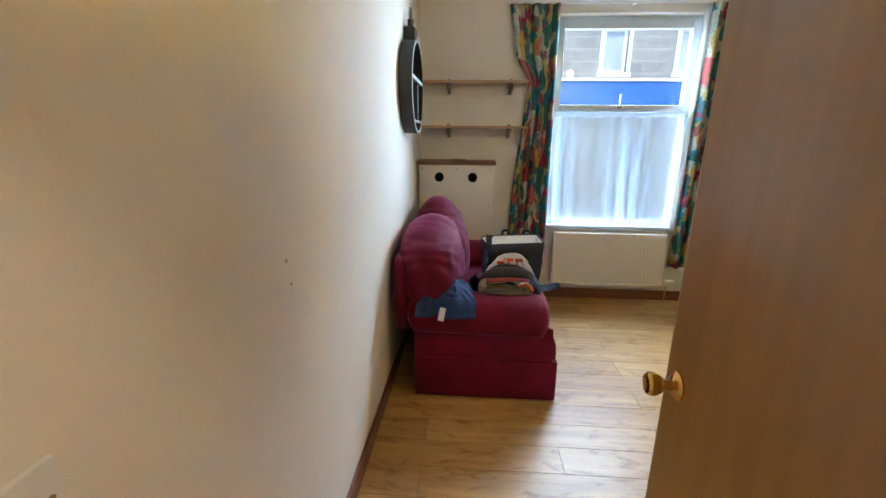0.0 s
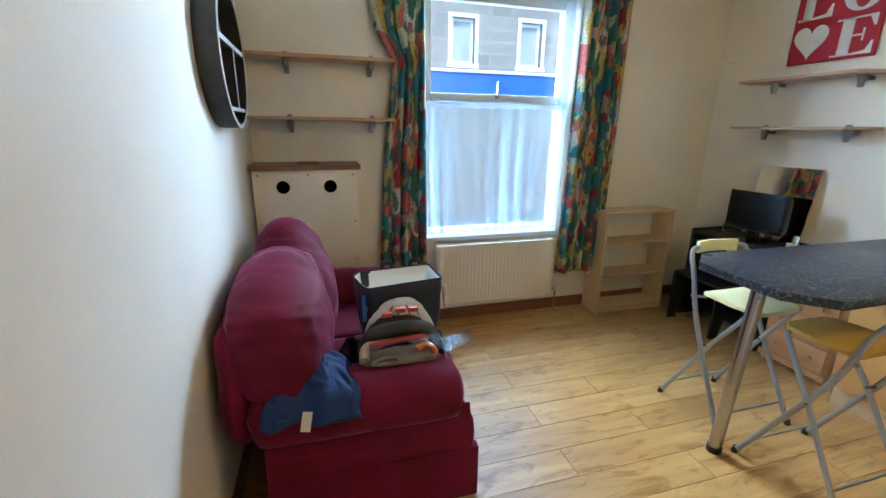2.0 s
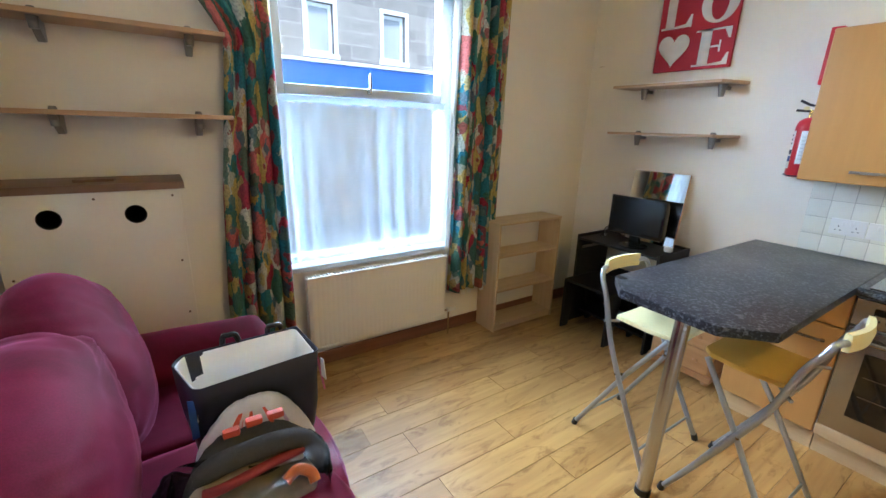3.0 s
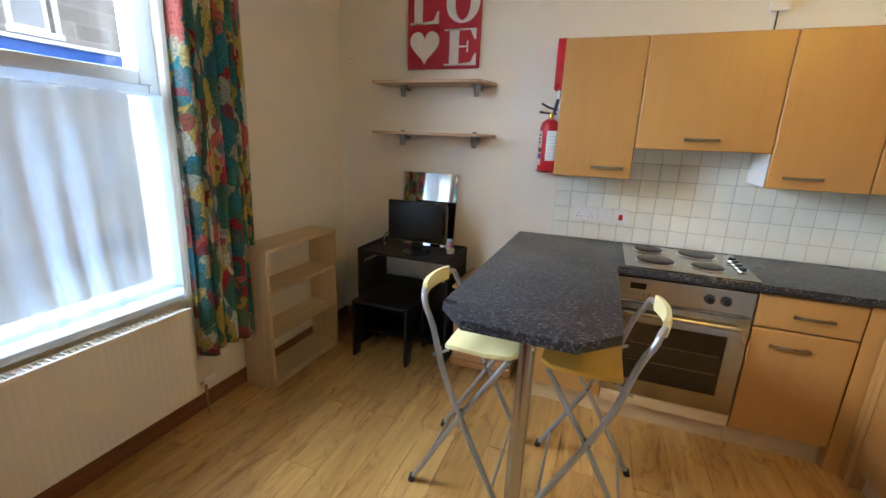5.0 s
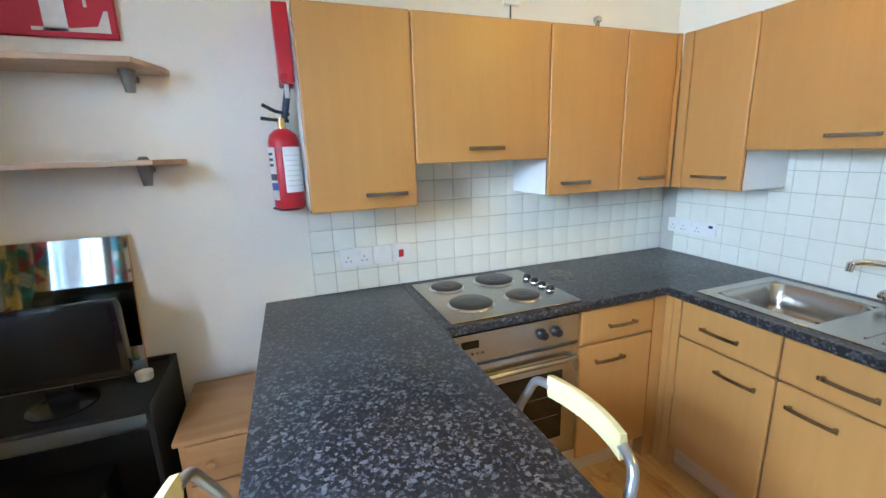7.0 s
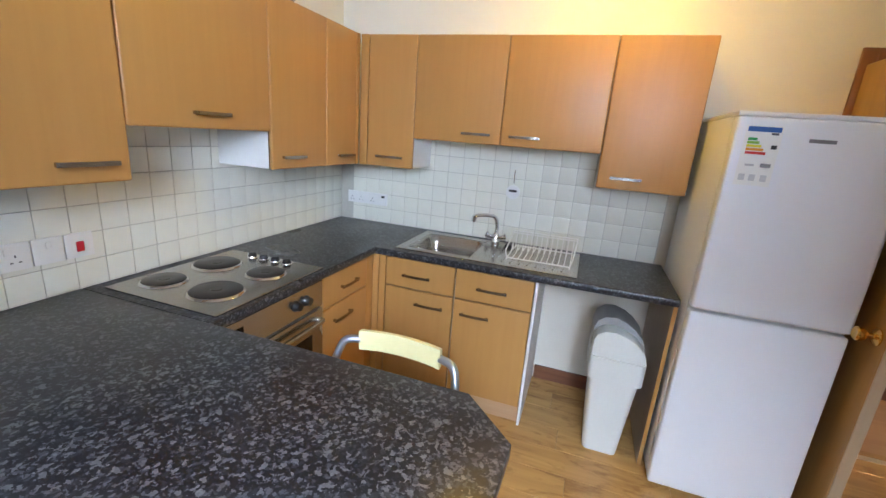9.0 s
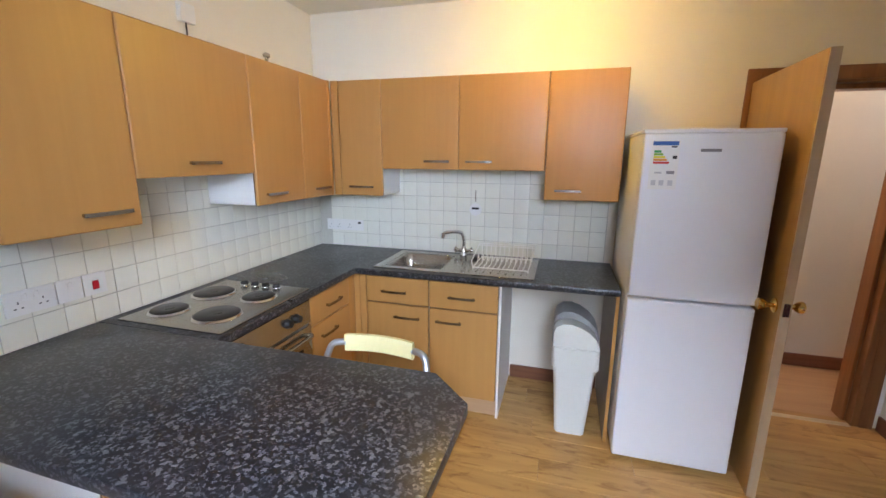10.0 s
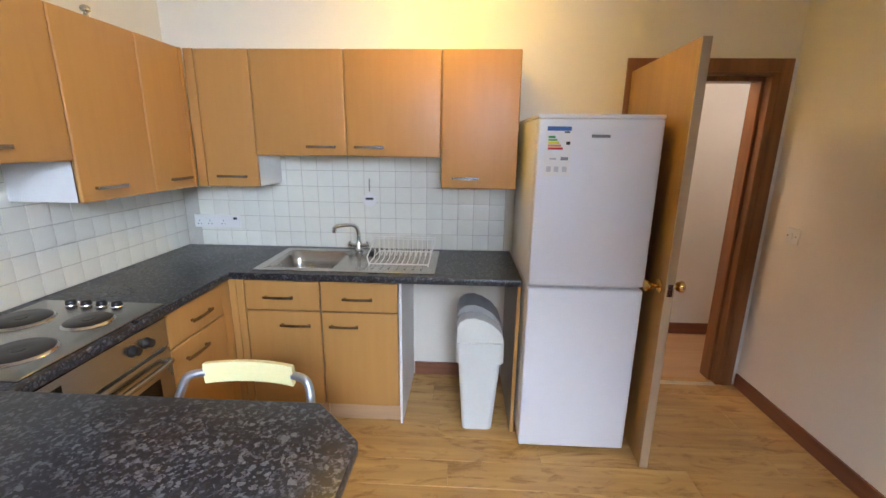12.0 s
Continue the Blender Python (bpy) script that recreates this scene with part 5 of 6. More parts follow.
# blue towel thrown over the near arm
def towel(drop=0.0, out=0.0):
    s = bmesh.new()
    n = 40
    grid = []
    for i in range(n + 1):
        row = []
        for j in range(n + 1):
            u, v = i / n, j / n
            x = -0.425 + 0.30 * u + 0.10 * v * (0.5 - u)
            y = 2.150 + 0.42 * v * (1 - 0.25 * u)
            edge = min(u, 1 - u, v, 1 - v)
            heap = (1 - (2 * u - 0.9) ** 2 * 0.5) * min(1, edge * 6)
            z = 0.515 + math.sqrt(max(0.0025, 0.0149 - ((y - 2.305) / 1.2) ** 2)) + 0.028 * heap + 0.20 * v ** 3 * (1.15 - u) + 0.030 * abs(noise.noise(Vector((u * 3.2 + v, v * 4.5, 3)))) + 0.010 * noise.noise(Vector((u * 11, v * 11, 5)))
            z -= 0.012 * (1 - min(1, edge * 8))
            row.append(s.verts.new((x + out * (u - 0.5) + 0.035 * noise.noise(Vector((v * 4, u * 3, 1 + drop * 20))), y + out * (v - 0.6) + 0.035 * noise.noise(Vector((u * 4, v * 2, 9))), z - drop)))
        grid.append(row)
    for i in range(n):
        for j in range(n):
            s.faces.new((grid[i][j], grid[i + 1][j], grid[i + 1][j + 1], grid[i][j + 1]))
    return s


tw = thing("towel", (-0.25, 2.3, 0.6), "crumpled blue towel lying over the sofa arm", "towel")
ob = part("cloth", towel(), BLUECLOTH, tw, angle=80)
ob.modifiers.new("thick", "SOLIDIFY").thickness = 0.012
ob = part("under_fold", towel(0.02, 0.05), BLUECLOTH, tw, angle=80)
ob.modifiers.new("thick", "SOLIDIFY").thickness = 0.012
part("care_tag", prism([(-0.322, 0.515), (-0.290, 0.508), (-0.276, 0.585), (-0.308, 0.592)], "y", 2.120, 2.1215), PAPER, tw, "white care tag")

# shopping bag with clothes on the seat
bg = thing("shopping_bag", (0.14, 2.68, 0.47), "dark printed shopping bag with a white inside", "bag")
def bag_side(rows, mat, name, label=""):
    o = part(name, loft(rows, False), mat, bg, label, angle=60)
    o.modifiers.new("thick", "SOLIDIFY").thickness = 0.003
NAVY = plain("navy_print", (0.008, 0.010, 0.026), 0.55, var=0.5, grain=9)
def bag_ring(z, g, tilt, slump=0.0):
    """One level of the soft bag: corners slack, the front rim sagging."""
    pts = ring4(-0.05 - g, 0.30 + g, 2.625 - g, 2.80 + g, z, 0.03)
    up = min(1, max(0, (z - 0.46) * 3.2))
    out = []
    for x, y, zz in pts:
        q = Vector((x * 9, y * 9, 0.6))
        out.append((x + up * (0.035 * noise.noise(q) + 0.02 * math.sin((y - 2.5) * 18)),
                    y + up * (0.035 * noise.noise(q + Vector((7, 0, 3))) + 0.025 * math.sin(x * 15)),
                    zz + tilt * (x - 0.1) + up * 0.02 * noise.noise(Vector((x * 8, y * 8, 2))) - slump * max(0.0, (2.70 - y) / 0.1) * (0.6 + 0.4 * math.cos((x - 0.12) * 9))))
    return out
bag_side([bag_ring(0.47, -0.02, 0.0), bag_ring(0.56, 0.0, 0.0), bag_ring(0.66, 0.008, 0.0), bag_ring(0.76, 0.008, 0.03), bag_ring(0.845, 0.012, 0.05, 0.008)], NAVY, "shell")
bag_side([bag_ring(0.55, -0.012, 0.0), bag_ring(0.66, -0.004, 0.0), bag_ring(0.75, -0.002, 0.03), bag_ring(0.838, 0.004, 0.05, 0.008)], PAPER, "inside", "white inside")
for x in (0.06, 0.20):
    part("handle", tube([(x, 2.805, 0.835), (x + 0.004, 2.80, 0.872), (x + 0.02, 2.79, 0.880), (x + 0.04, 2.79, 0.876), (x + 0.05, 2.80, 0.835)], 0.009, 8, curved=True), BLACK, bg, "black webbing handle")
part("pink_stripe", prism([(2.60, 0.70), (2.615, 0.69), (2.70, 0.80), (2.69, 0.815)], "x", 0.328, 0.331), plain("pink_print", (0.62, 0.10, 0.20), 0.5), bg, "pink printed stripe")
part("white_flash", prism([(2.585, 0.745), (2.63, 0.735), (2.635, 0.80), (2.60, 0.81)], "x", 0.328, 0.331), PAPER, bg, "white printed patch")
part("blue_print", prism([(-0.058, 0.66), (0.0, 0.67), (0.005, 0.775), (-0.058, 0.79)], "y", 2.612, 2.615), plain("blue_print", (0.03, 0.10, 0.38), 0.5), bg, "blue printed patch")
part("white_print", prism([(-0.04, 0.715), (-0.004, 0.71), (0.0, 0.75), (-0.036, 0.757)], "y", 2.609, 2.6115), PAPER, bg, "white printed patch")
part("orange_print", prism([(0.008, 0.74), (0.022, 0.735), (0.012, 0.80), (0.0, 0.80)], "y", 2.609, 2.6115), plain("orange_print", (0.6, 0.25, 0.03), 0.5), bg, "orange printed stripe")
cb = thing("clothes_heap", (0.12, 2.55, 0.47), "heap of grey and black folded clothes on the seat", "clothes")
KNIT = plain("grey_knit", (0.050, 0.049, 0.050), 0.9, var=0.3, grain=120, relief=0.4)
BLACKKNIT = plain("black_knit", (0.010, 0.010, 0.012), 0.85, var=0.3, grain=120, relief=0.3)
FILM = plain("thin_white_plastic", (0.58, 0.58, 0.61), 0.35, var=0.12)
ORANGE = plain("orange_red", (0.48, 0.06, 0.02), 0.5)
CC, CR = (0.10, 2.545, 0.52), (0.178, 0.085, 0.265)
part("carrier", dome(CC, CR, -180, 180, -20, 90, 0, 0.05, 3.0, 34), FILM, cb, "thin white carrier bag", angle=60)
for a0, a1, mat_, word in ((-128, -112, ORANGE, "red printed band"), (-104, -92, ORANGE, "red printed band"), (-78, -66, ORANGE, "red printed band"), (-112, -108, plain("pale_pink_print", (0.55, 0.25, 0.25), 0.5), "pink printed band"), (-56, -44, plain("lilac_print", (0.36, 0.28, 0.46), 0.5), "lilac printed patch")):
    part("print_band", dome(CC, CR, a0 + 3, a1 - 3, 44, 66 if mat_ is ORANGE else 58, 0.003, 0.05, 3.0, 10), mat_, cb, word)
for a, z in ((-122, 0.742), (-95, 0.762), (-70, 0.760)):
    x, y = 0.10 + 0.13 * math.cos(radians(a)), 2.53 + 0.075 * math.sin(radians(a))
    part("red_clip", cushion((x - 0.022, y - 0.010, z), (x + 0.022, y + 0.012, z + 0.020), 0.3, 6, 0.004, a), ORANGE, cb, "orange-red plastic clip", angle=60)
part("grey_garment", dome((0.09, 2.505, 0.53), (0.178, 0.085, 0.205), -180, 180, -25, 90, 0, 0.10, 8.0, 34), KNIT, cb, "grey knitted garment", angle=80)
part("grey_sleeve", tube([(-0.08, 2.46, 0.56), (-0.04, 2.435, 0.675), (0.07, 2.425, 0.705), (0.20, 2.435, 0.68), (0.26, 2.46, 0.56)], 0.030, 14, curved=True), KNIT, cb, "folded grey sleeve", angle=80)
part("black_garment", dome((0.05, 2.445, 0.50), (0.175, 0.060, 0.175), -180, 180, -20, 90, 0, 0.16, 14.0, 30), BLACKKNIT, cb, "black garment", angle=80)
part("plum_garment", dome((-0.11, 2.50, 0.47), (0.085, 0.10, 0.16), -180, 180, -10, 90, 0, 0.16, 21.0, 26), velvet("plum_cloth", (0.016, 0.004, 0.014), (0.035, 0.008, 0.03), (0.3, 0.15, 0.3)), cb, "dark plum garment", angle=80)

pk = thing("plastic_packet", (0.15, 2.42, 0.6), "clear plastic packet of orange and red things", "packet")
part("contents", cushion((-0.09, 2.30, 0.585), (0.22, 2.45, 0.625), 0.5, 12, 0.014, 31), plain("mixed_contents", (0.26, 0.22, 0.18), 0.6, var=0.6, grain=22), pk, angle=80)
part("cream_item", tube([(-0.08, 2.33, 0.625), (-0.06, 2.40, 0.645), (0.06, 2.43, 0.650), (0.20, 2.43, 0.640)], 0.022, 12, curved=True), plain("cream_item", (0.52, 0.42, 0.30), 0.6), pk, "cream cloth roll")
part("red_item", tube([(-0.05, 2.385, 0.660), (0.0, 2.375, 0.668), (0.10, 2.395, 0.668), (0.20, 2.415, 0.662)], 0.013, 10, curved=True), plain("faded_red", (0.42, 0.05, 0.06), 0.5), pk, "red stick")
part("orange_item", tube([(0.135, 2.345, 0.640), (0.17, 2.355, 0.652), (0.20, 2.34, 0.640), (0.205, 2.32, 0.622)], 0.015, 10, curved=True), plain("orange_plastic", (0.62, 0.14, 0.02), 0.4), pk, "orange loop")
part("grey_item", tube([(-0.06, 2.31, 0.622), (0.0, 2.325, 0.634), (0.05, 2.32, 0.630)], 0.014, 10, curved=True), DARKNICKEL, pk, "grey metal piece")
part("film", cushion((-0.14, 2.285, 0.575), (0.28, 2.50, 0.685), 0.45, 26, 0.028, 41), POLY, pk, "crinkled clear film", angle=25)
part("film_tail", loft([[(0.25, 2.33, 0.622), (0.25, 2.42, 0.625), (0.25, 2.42, 0.640), (0.25, 2.33, 0.642)], [(0.32, 2.33, 0.630), (0.32, 2.44, 0.632), (0.32, 2.44, 0.640), (0.32, 2.33, 0.638)], [(0.375, 2.34, 0.648), (0.375, 2.41, 0.654), (0.375, 2.41, 0.656), (0.375, 2.34, 0.650)]]), POLY, pk, "crinkled film end")

# ---- boxed-in meter cupboard and shelves in the window alcove ----
mb = thing("meter_cupboard", (-0.28, 3.74, 0), "painted board cupboard with two holes and brown top", "cupboard")
MX0, MX1, MY = L + 0.018, 0.025, 3.60
b = bmesh.new()
part("front_board", box((MX0, MY, 0.0), (MX1, MY + 0.016, 1.255), 0.002), BOARD, mb)
part("side_board", box((MX1 - 0.016, MY + 0.016, 0.0), (MX1, N - 0.018, 1.255), 0.002), BOARD, mb)
part("top_board", box((L + 0.002, MY - 0.02, 1.255), (MX1 + 0.02, N - 0.001, 1.287), 0.004, 2), TOPBOARD, mb, "dark brown wooden top")
# no holes are cut: black discs paint the darkness inside them
for x in (-0.43, -0.147):
    part("vent_hole", lathe([(0.0, 0.0), (0.034, 0.0), (0.037, -0.003), (0.040, 0.0)], (x, MY - 0.0005, 1.152), 28, "y"), plain("hole_dark", (0.006, 0.006, 0.006), 0.9), mb, "black disc painted as the dark inside of a hole")
for x, z in ((MX0 + 0.03, 1.225), (-0.28, 1.225), (MX1 - 0.03, 1.225), (MX1 - 0.03, 0.92), (MX1 - 0.03, 0.66), (MX0 + 0.03, 0.92)):
    part("screw", cyl((x, MY + 0.001, z), (x, MY - 0.002, z), 0.005, seg=10), plain("rusty_screw", (0.12, 0.07, 0.04), 0.6), mb)
single("paper_on_cupboard", cushion((-0.35, 3.66, 1.287), (-0.2, 3.75, 1.30), 0.3, 4, 0.001), TOPBOARD, "small dark block lying on the cupboard top", "block")


def bracket(parent, run, at, z):
    """A tapering cup bracket under a shelf."""
    if run == "N":
        x = at
        bm = prism([(3.705, z), (3.875, z), (3.875, z - 0.075), (3.84, z - 0.08), (3.72, z - 0.02)], "x", x - 0.014, x + 0.014, 0.005)
        cyl((x, 3.74, z - 0.045), (x, 3.74, z), 0.016, 0.02, bm=bm)
        cyl((x, 3.745, z + 0.02), (x, 3.745, z + 0.034), 0.016, 0.012, bm=bm)
    else:
        y = at
        bm = cyl((W - 0.105, y, z - 0.075), (W - 0.105, y, z), 0.015, 0.027)
        box((W - 0.10, y - 0.009, z - 0.03), (W - 0.002, y + 0.009, z - 0.008), 0.003, bm=bm)
        cyl((W - 0.105, y, z + 0.018), (W - 0.105, y, z + 0.030), 0.020, 0.013, bm=bm)
    part("bracket", bm, DARKNICKEL, parent, "dark metal shelf bracket")


for z in (1.925, 1.565):
    sh = thing("wall_shelf", (-0.16, 3.78, z), "wooden wall shelf on metal brackets in the alcove", "shelf", "alcove shelves")
    part("board", box((L + 0.002, 3.68, z - 0.01), (0.29, N - 0.001, z + 0.01), 0.002), BEECH_X, sh)
    for x in (-0.365, 0.15):
        bracket(sh, "N", x, z - 0.01)
for z, y0, y1 in ((1.872, 2.665, 3.475), (1.545, 2.655, 3.475)):
    sh = thing("wall_shelf", (3.0, 3.07, z), "wooden wall shelf on satin metal brackets below the picture", "shelf", "shelves by the picture")
    part("board", prism([(W - 0.001, y0 - 0.0), (W - 0.06, y0), (W - 0.245, y0 + 0.06), (W - 0.245, y1), (W - 0.001, y1)], "z", z - 0.009, z + 0.009, 0.002), SHELF_Y, sh)
    for y in (2.775, 3.305):
        bracket(sh, "E", y, z - 0.009)

# round metal display shelf shaped like a watch, on the west wall
ws = thing("round_wall_shelf", (L, 3.02, 1.80), "dark metal wall shelf shaped like a pocket watch", "wall shelf")
WC, WR, WD = (3.02, 1.80), 0.295, 0.085
part("hoop", lathe([(WR, 0.0), (WR, WD), (WR - 0.010, WD), (WR - 0.010, 0.0)], (L + 0.001, WC[0], WC[1]), 64, "x", hollow=True), GUNMETAL, ws)
part("back_plate", lathe([(0.0, 0.0), (WR - 0.012, 0.0), (WR - 0.012, 0.006), (0.0, 0.006)], (L + 0.001, WC[0], WC[1]), 64, "x"), plain("dark_back_plate", (0.02, 0.019, 0.018), 0.6, var=0.3), ws, "black back plate")
part("rim", lathe([(WR + 0.001, WD), (WR + 0.001, WD + 0.003), (WR - 0.016, WD + 0.003), (WR - 0.016, WD)], (L + 0.001, WC[0], WC[1]), 64, "x", hollow=True), GREYEDGE, ws, "worn grey rim")
for y0, z0, y1, z1 in ((2.745, 1.855, 3.295, 1.85), (2.84, 1.585, 3.20, 1.585), (3.05, 1.59, 3.05, 1.85)):
    d = part("divider", box((L + 0.008, min(y0, y1) - (0.008 if y0 == y1 else 0), min(z0, z1) - 0.008), (L + WD - 0.004, max(y0, y1) + (0.008 if y0 == y1 else 0), max(z0, z1) + 0.008), 0.001), GUNMETAL, ws)
    part("divider_edge", box((L + WD - 0.004, min(y0, y1) - (0.008 if y0 == y1 else 0), min(z0, z1) - 0.008), (L + WD - 0.001, max(y0, y1) + (0.008 if y0 == y1 else 0), max(z0, z1) + 0.008), 0.0005), GREYEDGE, d)
part("crown_collar", prism([(2.955, 2.085), (3.085, 2.085), (3.075, 2.17), (2.965, 2.17)], "x", L + 0.004, L + WD - 0.01, 0.006), GUNMETAL, ws)
part("crown_stem", cyl((L + 0.04, 3.02, 2.17), (L + 0.04, 3.02, 2.22), 0.022), GUNMETAL, ws)
part("crown_loop", tube([(L + 0.04, 2.99, 2.21), (L + 0.04, 2.985, 2.25), (L + 0.04, 3.02, 2.29), (L + 0.04, 3.055, 2.25), (L + 0.04, 3.05, 2.21)], 0.006, 10, curved=True), GUNMETAL, ws)

# ---- picture ----
pc = thing("picture", (W, 3.06, 2.24), "red canvas picture with worn white letters and a heart", "picture")
PY0, PY1, PZ0, PZ1 = 2.80, 3.318, 1.977, 2.50
PXF = W - 0.022
part("canvas", box((PXF, PY0, PZ0), (W - 0.001, PY1, PZ1), 0.003), REDCANVAS, pc)
def letter(polys, y_left, z_low, w, h, name, label):
    bm = bmesh.new()
    for poly in polys:
        prism([(y_left - u * w, z_low + v * h) for u, v in poly], "x", PXF - 0.001, PXF, bm=bm)
    part(name, bm, LETTER, pc, label)
SER = 0.09
letter([[(0.0, 0), (1, 0), (1, 0.34), (0.94, 0.34), (0.82, 0.10), (0.50, 0.06), (0.0, 0.06)], [(0.14, 0.0), (0.44, 0.0), (0.44, 1.0), (0.14, 1.0)], [(0.0, 0.94), (0.58, 0.94), (0.58, 1.0), (0.0, 1.0)]], 3.30, 2.255, 0.21, 0.225, "letter_l", "white letter L")
ring = []
oc = (2.925, 2.37)
bm = bmesh.new()
for k in range(32):
    a0, a1 = 2 * math.pi * k / 32, 2 * math.pi * (k + 1) / 32
    def rr(a, q): return (oc[0] + (0.115 if q else 0.052) * math.cos(a), oc[1] + (0.118 if q else 0.100) * math.sin(a))
    prism([rr(a0, 0), rr(a0, 1), rr(a1, 1), rr(a1, 0)], "x", PXF - 0.001, PXF, bm=bm)
part("letter_o", bm, LETTER, pc, "white letter O")
letter([[(0.0, 0), (1, 0), (1, 0.32), (0.95, 0.32), (0.84, 0.09), (0.5, 0.05), (0.0, 0.05)], [(0.16, 0.0), (0.46, 0.0), (0.46, 1.0), (0.16, 1.0)], [(0.0, 0.95), (0.98, 0.95), (0.98, 1.0), (0.0, 1.0)], [(0.80, 0.95), (0.98, 0.95), (0.98, 0.70), (0.93, 0.70)], [(0.46, 0.49), (0.70, 0.49), (0.70, 0.54), (0.46, 0.54)], [(0.70, 0.36), (0.745, 0.36), (0.745, 0.67), (0.70, 0.67)]], 3.045, 1.995, 0.225, 0.225, "letter_e", "white letter E")
hp = []
for k in range(40):
    t_ = 2 * math.pi * k / 40
    hx, hz = 16 * math.sin(t_) ** 3, 13 * math.cos(t_) - 5 * math.cos(2 * t_) - 2 * math.cos(3 * t_) - math.cos(4 * t_)
    hp.append((3.19 - hx / 16 * 0.108, 2.125 + hz / 16 * 0.118))
part("heart", prism(hp, "x", PXF - 0.001, PXF), LETTER, pc, "worn white painted heart")
# thin brown strip standing for a short cable on the wall
single("wall_crack", box((W - 0.0015, 3.755, 2.063), (W - 0.0005, 3.81, 2.066), 0), plain("crack", (0.35, 0.28, 0.22), 0.9), "short brown strip for a cable on the wall near the corner", "crack")

# ---- bookcase ----
bc = thing("bookcase", (2.30, 3.75, 0), "low pale wooden bookcase with three open shelves", "bookcase")
CX0, CX1, CY0, CY1, CZ = 1.985, 2.645, 3.635, 3.855, 0.88
for x in (CX0, CX1 - 0.018):
    part("side", box((x, CY0, 0), (x + 0.018, CY1, CZ - 0.018), 0.0015), PALE_Z, bc)
part("top", box((CX0 - 0.004, CY0 - 0.004, CZ - 0.018), (CX1 + 0.004, CY1, CZ), 0.0015), PALE_X, bc)
for z in (0.045, 0.335, 0.615):
    part("shelf", box((CX0 + 0.018, CY0 + 0.006, z - 0.009), (CX1 - 0.018, CY1 - 0.004, z + 0.009), 0.0015), PALE_X, bc)
part("plinth", box((CX0 + 0.018, CY0 + 0.012, 0), (CX1 - 0.018, CY0 + 0.028, 0.036), 0.001), PALE_X, bc)

# ---- black desk, side table, monitor, mirror ----
dk = thing("computer_desk", (2.9, 3.15, 0), "black ash computer desk against the wall", "desk")
DY0, DY1, DXF, DZT = 2.81, 3.495, 2.70, 0.735
part("left_side", box((DXF, DY1 - 0.018, 0), (W - 0.02, DY1, DZT + 0.02), 0.002), BLACKWOOD, dk)
part("right_side", box((DXF, DY0, 0), (W - 0.02, DY0 + 0.018, DZT + 0.02), 0.002), BLACKWOOD, dk)
part("desktop", box((DXF, DY0 + 0.018, DZT - 0.018), (W - 0.02, DY1 - 0.018, DZT), 0.002), BLACKWOOD, dk)
part("back_rail", box((W - 0.034, DY0 + 0.018, DZT), (W - 0.02, DY1 - 0.018, DZT + 0.02), 0.001), BLACKWOOD, dk)
for y in (DY0 + 0.024, DY1 - 0.032):
    part("tray_runner", box((DXF + 0.03, y, 0.64), (W - 0.1, y + 0.008, 0.665), 0.001), NICKEL, dk, "metal tray runner")
part("back_panel", box((W - 0.10, DY0 + 0.018, 0.12), (W - 0.085, DY1 - 0.018, 0.47), 0.001), BLACKWOOD, dk)
part("low_shelf", box((DXF + 0.05, DY0 + 0.018, 0.10), (W - 0.1, DY1 - 0.018, 0.118), 0.001), BLACKWOOD, dk)

st = thing("side_table", (2.7, 3.24, 0), "low black side table pushed under the desk", "side table")
part("table_top", box((2.545, 3.03, 0.40), (2.93, 3.45, 0.42), 0.002), BLACKWOOD, st)
for y0, y1, q in ((3.43, 3.45, 0.012), (3.03, 3.05, -0.012)):
    part("leg_panel", prism([(2.545, 0.0), (2.62, 0.0), (2.70, 0.40), (2.545, 0.40)], "y", y0, y1, 0.002), BLACKWOOD, st)
    part("leg_panel", prism([(2.93, 0.0), (2.86, 0.0), (2.80, 0.40), (2.93, 0.40)], "y", y0, y1, 0.002), BLACKWOOD, st)

tv = thing("monitor", (2.84, 3.1, DZT), "small black flat-screen television on the desk", "television")
part("casing", prism([(2.815, 0.815), (2.84, 0.815), (2.868, 0.86), (2.868, 1.06), (2.84, 1.098), (2.815, 1.098)], "y", 2.885, 3.312, 0.006), BLACKGLOSS, tv)
part("screen", box((2.8135, 2.905, 0.845), (2.8148, 3.292, 1.083), 0), plain("screen_glass", (0.004, 0.004, 0.005), 0.22, relief=0.0), tv, "dark switched-off screen")
part("bottom_trim", box((2.812, 2.887, 0.818), (2.8148, 3.310, 0.822), 0), NICKEL, tv, "silver trim line")
part("neck", box((2.835, 3.06, DZT + 0.012), (2.862, 3.14, 0.83), 0.004), BLACKGLOSS, tv)
part("stand", lathe([(0.0, 0.0), (0.10, 0.0), (0.10, 0.006), (0.06, 0.012), (0.0, 0.014)], (2.845, 3.10, DZT), 32), BLACKGLOSS, tv)
ca = thing("cable_tangle", (2.9, 3.36, DZT), "tangle of black and white cables behind the television", "cables")
for k in range(4):
    part("cable", tube([(2.88, 3.28, 0.85 - 0.02 * k), (2.93 + 0.02 * k, 3.33, 0.83 + 0.015 * k), (2.92, 3.37 + 0.012 * k, 0.80), (2.86 + 0.03 * k, 3.40, DZT + 0.006), (2.98, 3.42, DZT + 0.006)], 0.0035, 7, curved=True), BLACK if k != 2 else WHITE, ca)
mi = thing("leaning_mirror", (3.07, 3.1, DZT), "frameless mirror tilted against the wall on the desk", "mirror")
def lean_x(z): return 3.022 + (z - 0.74) * 0.13
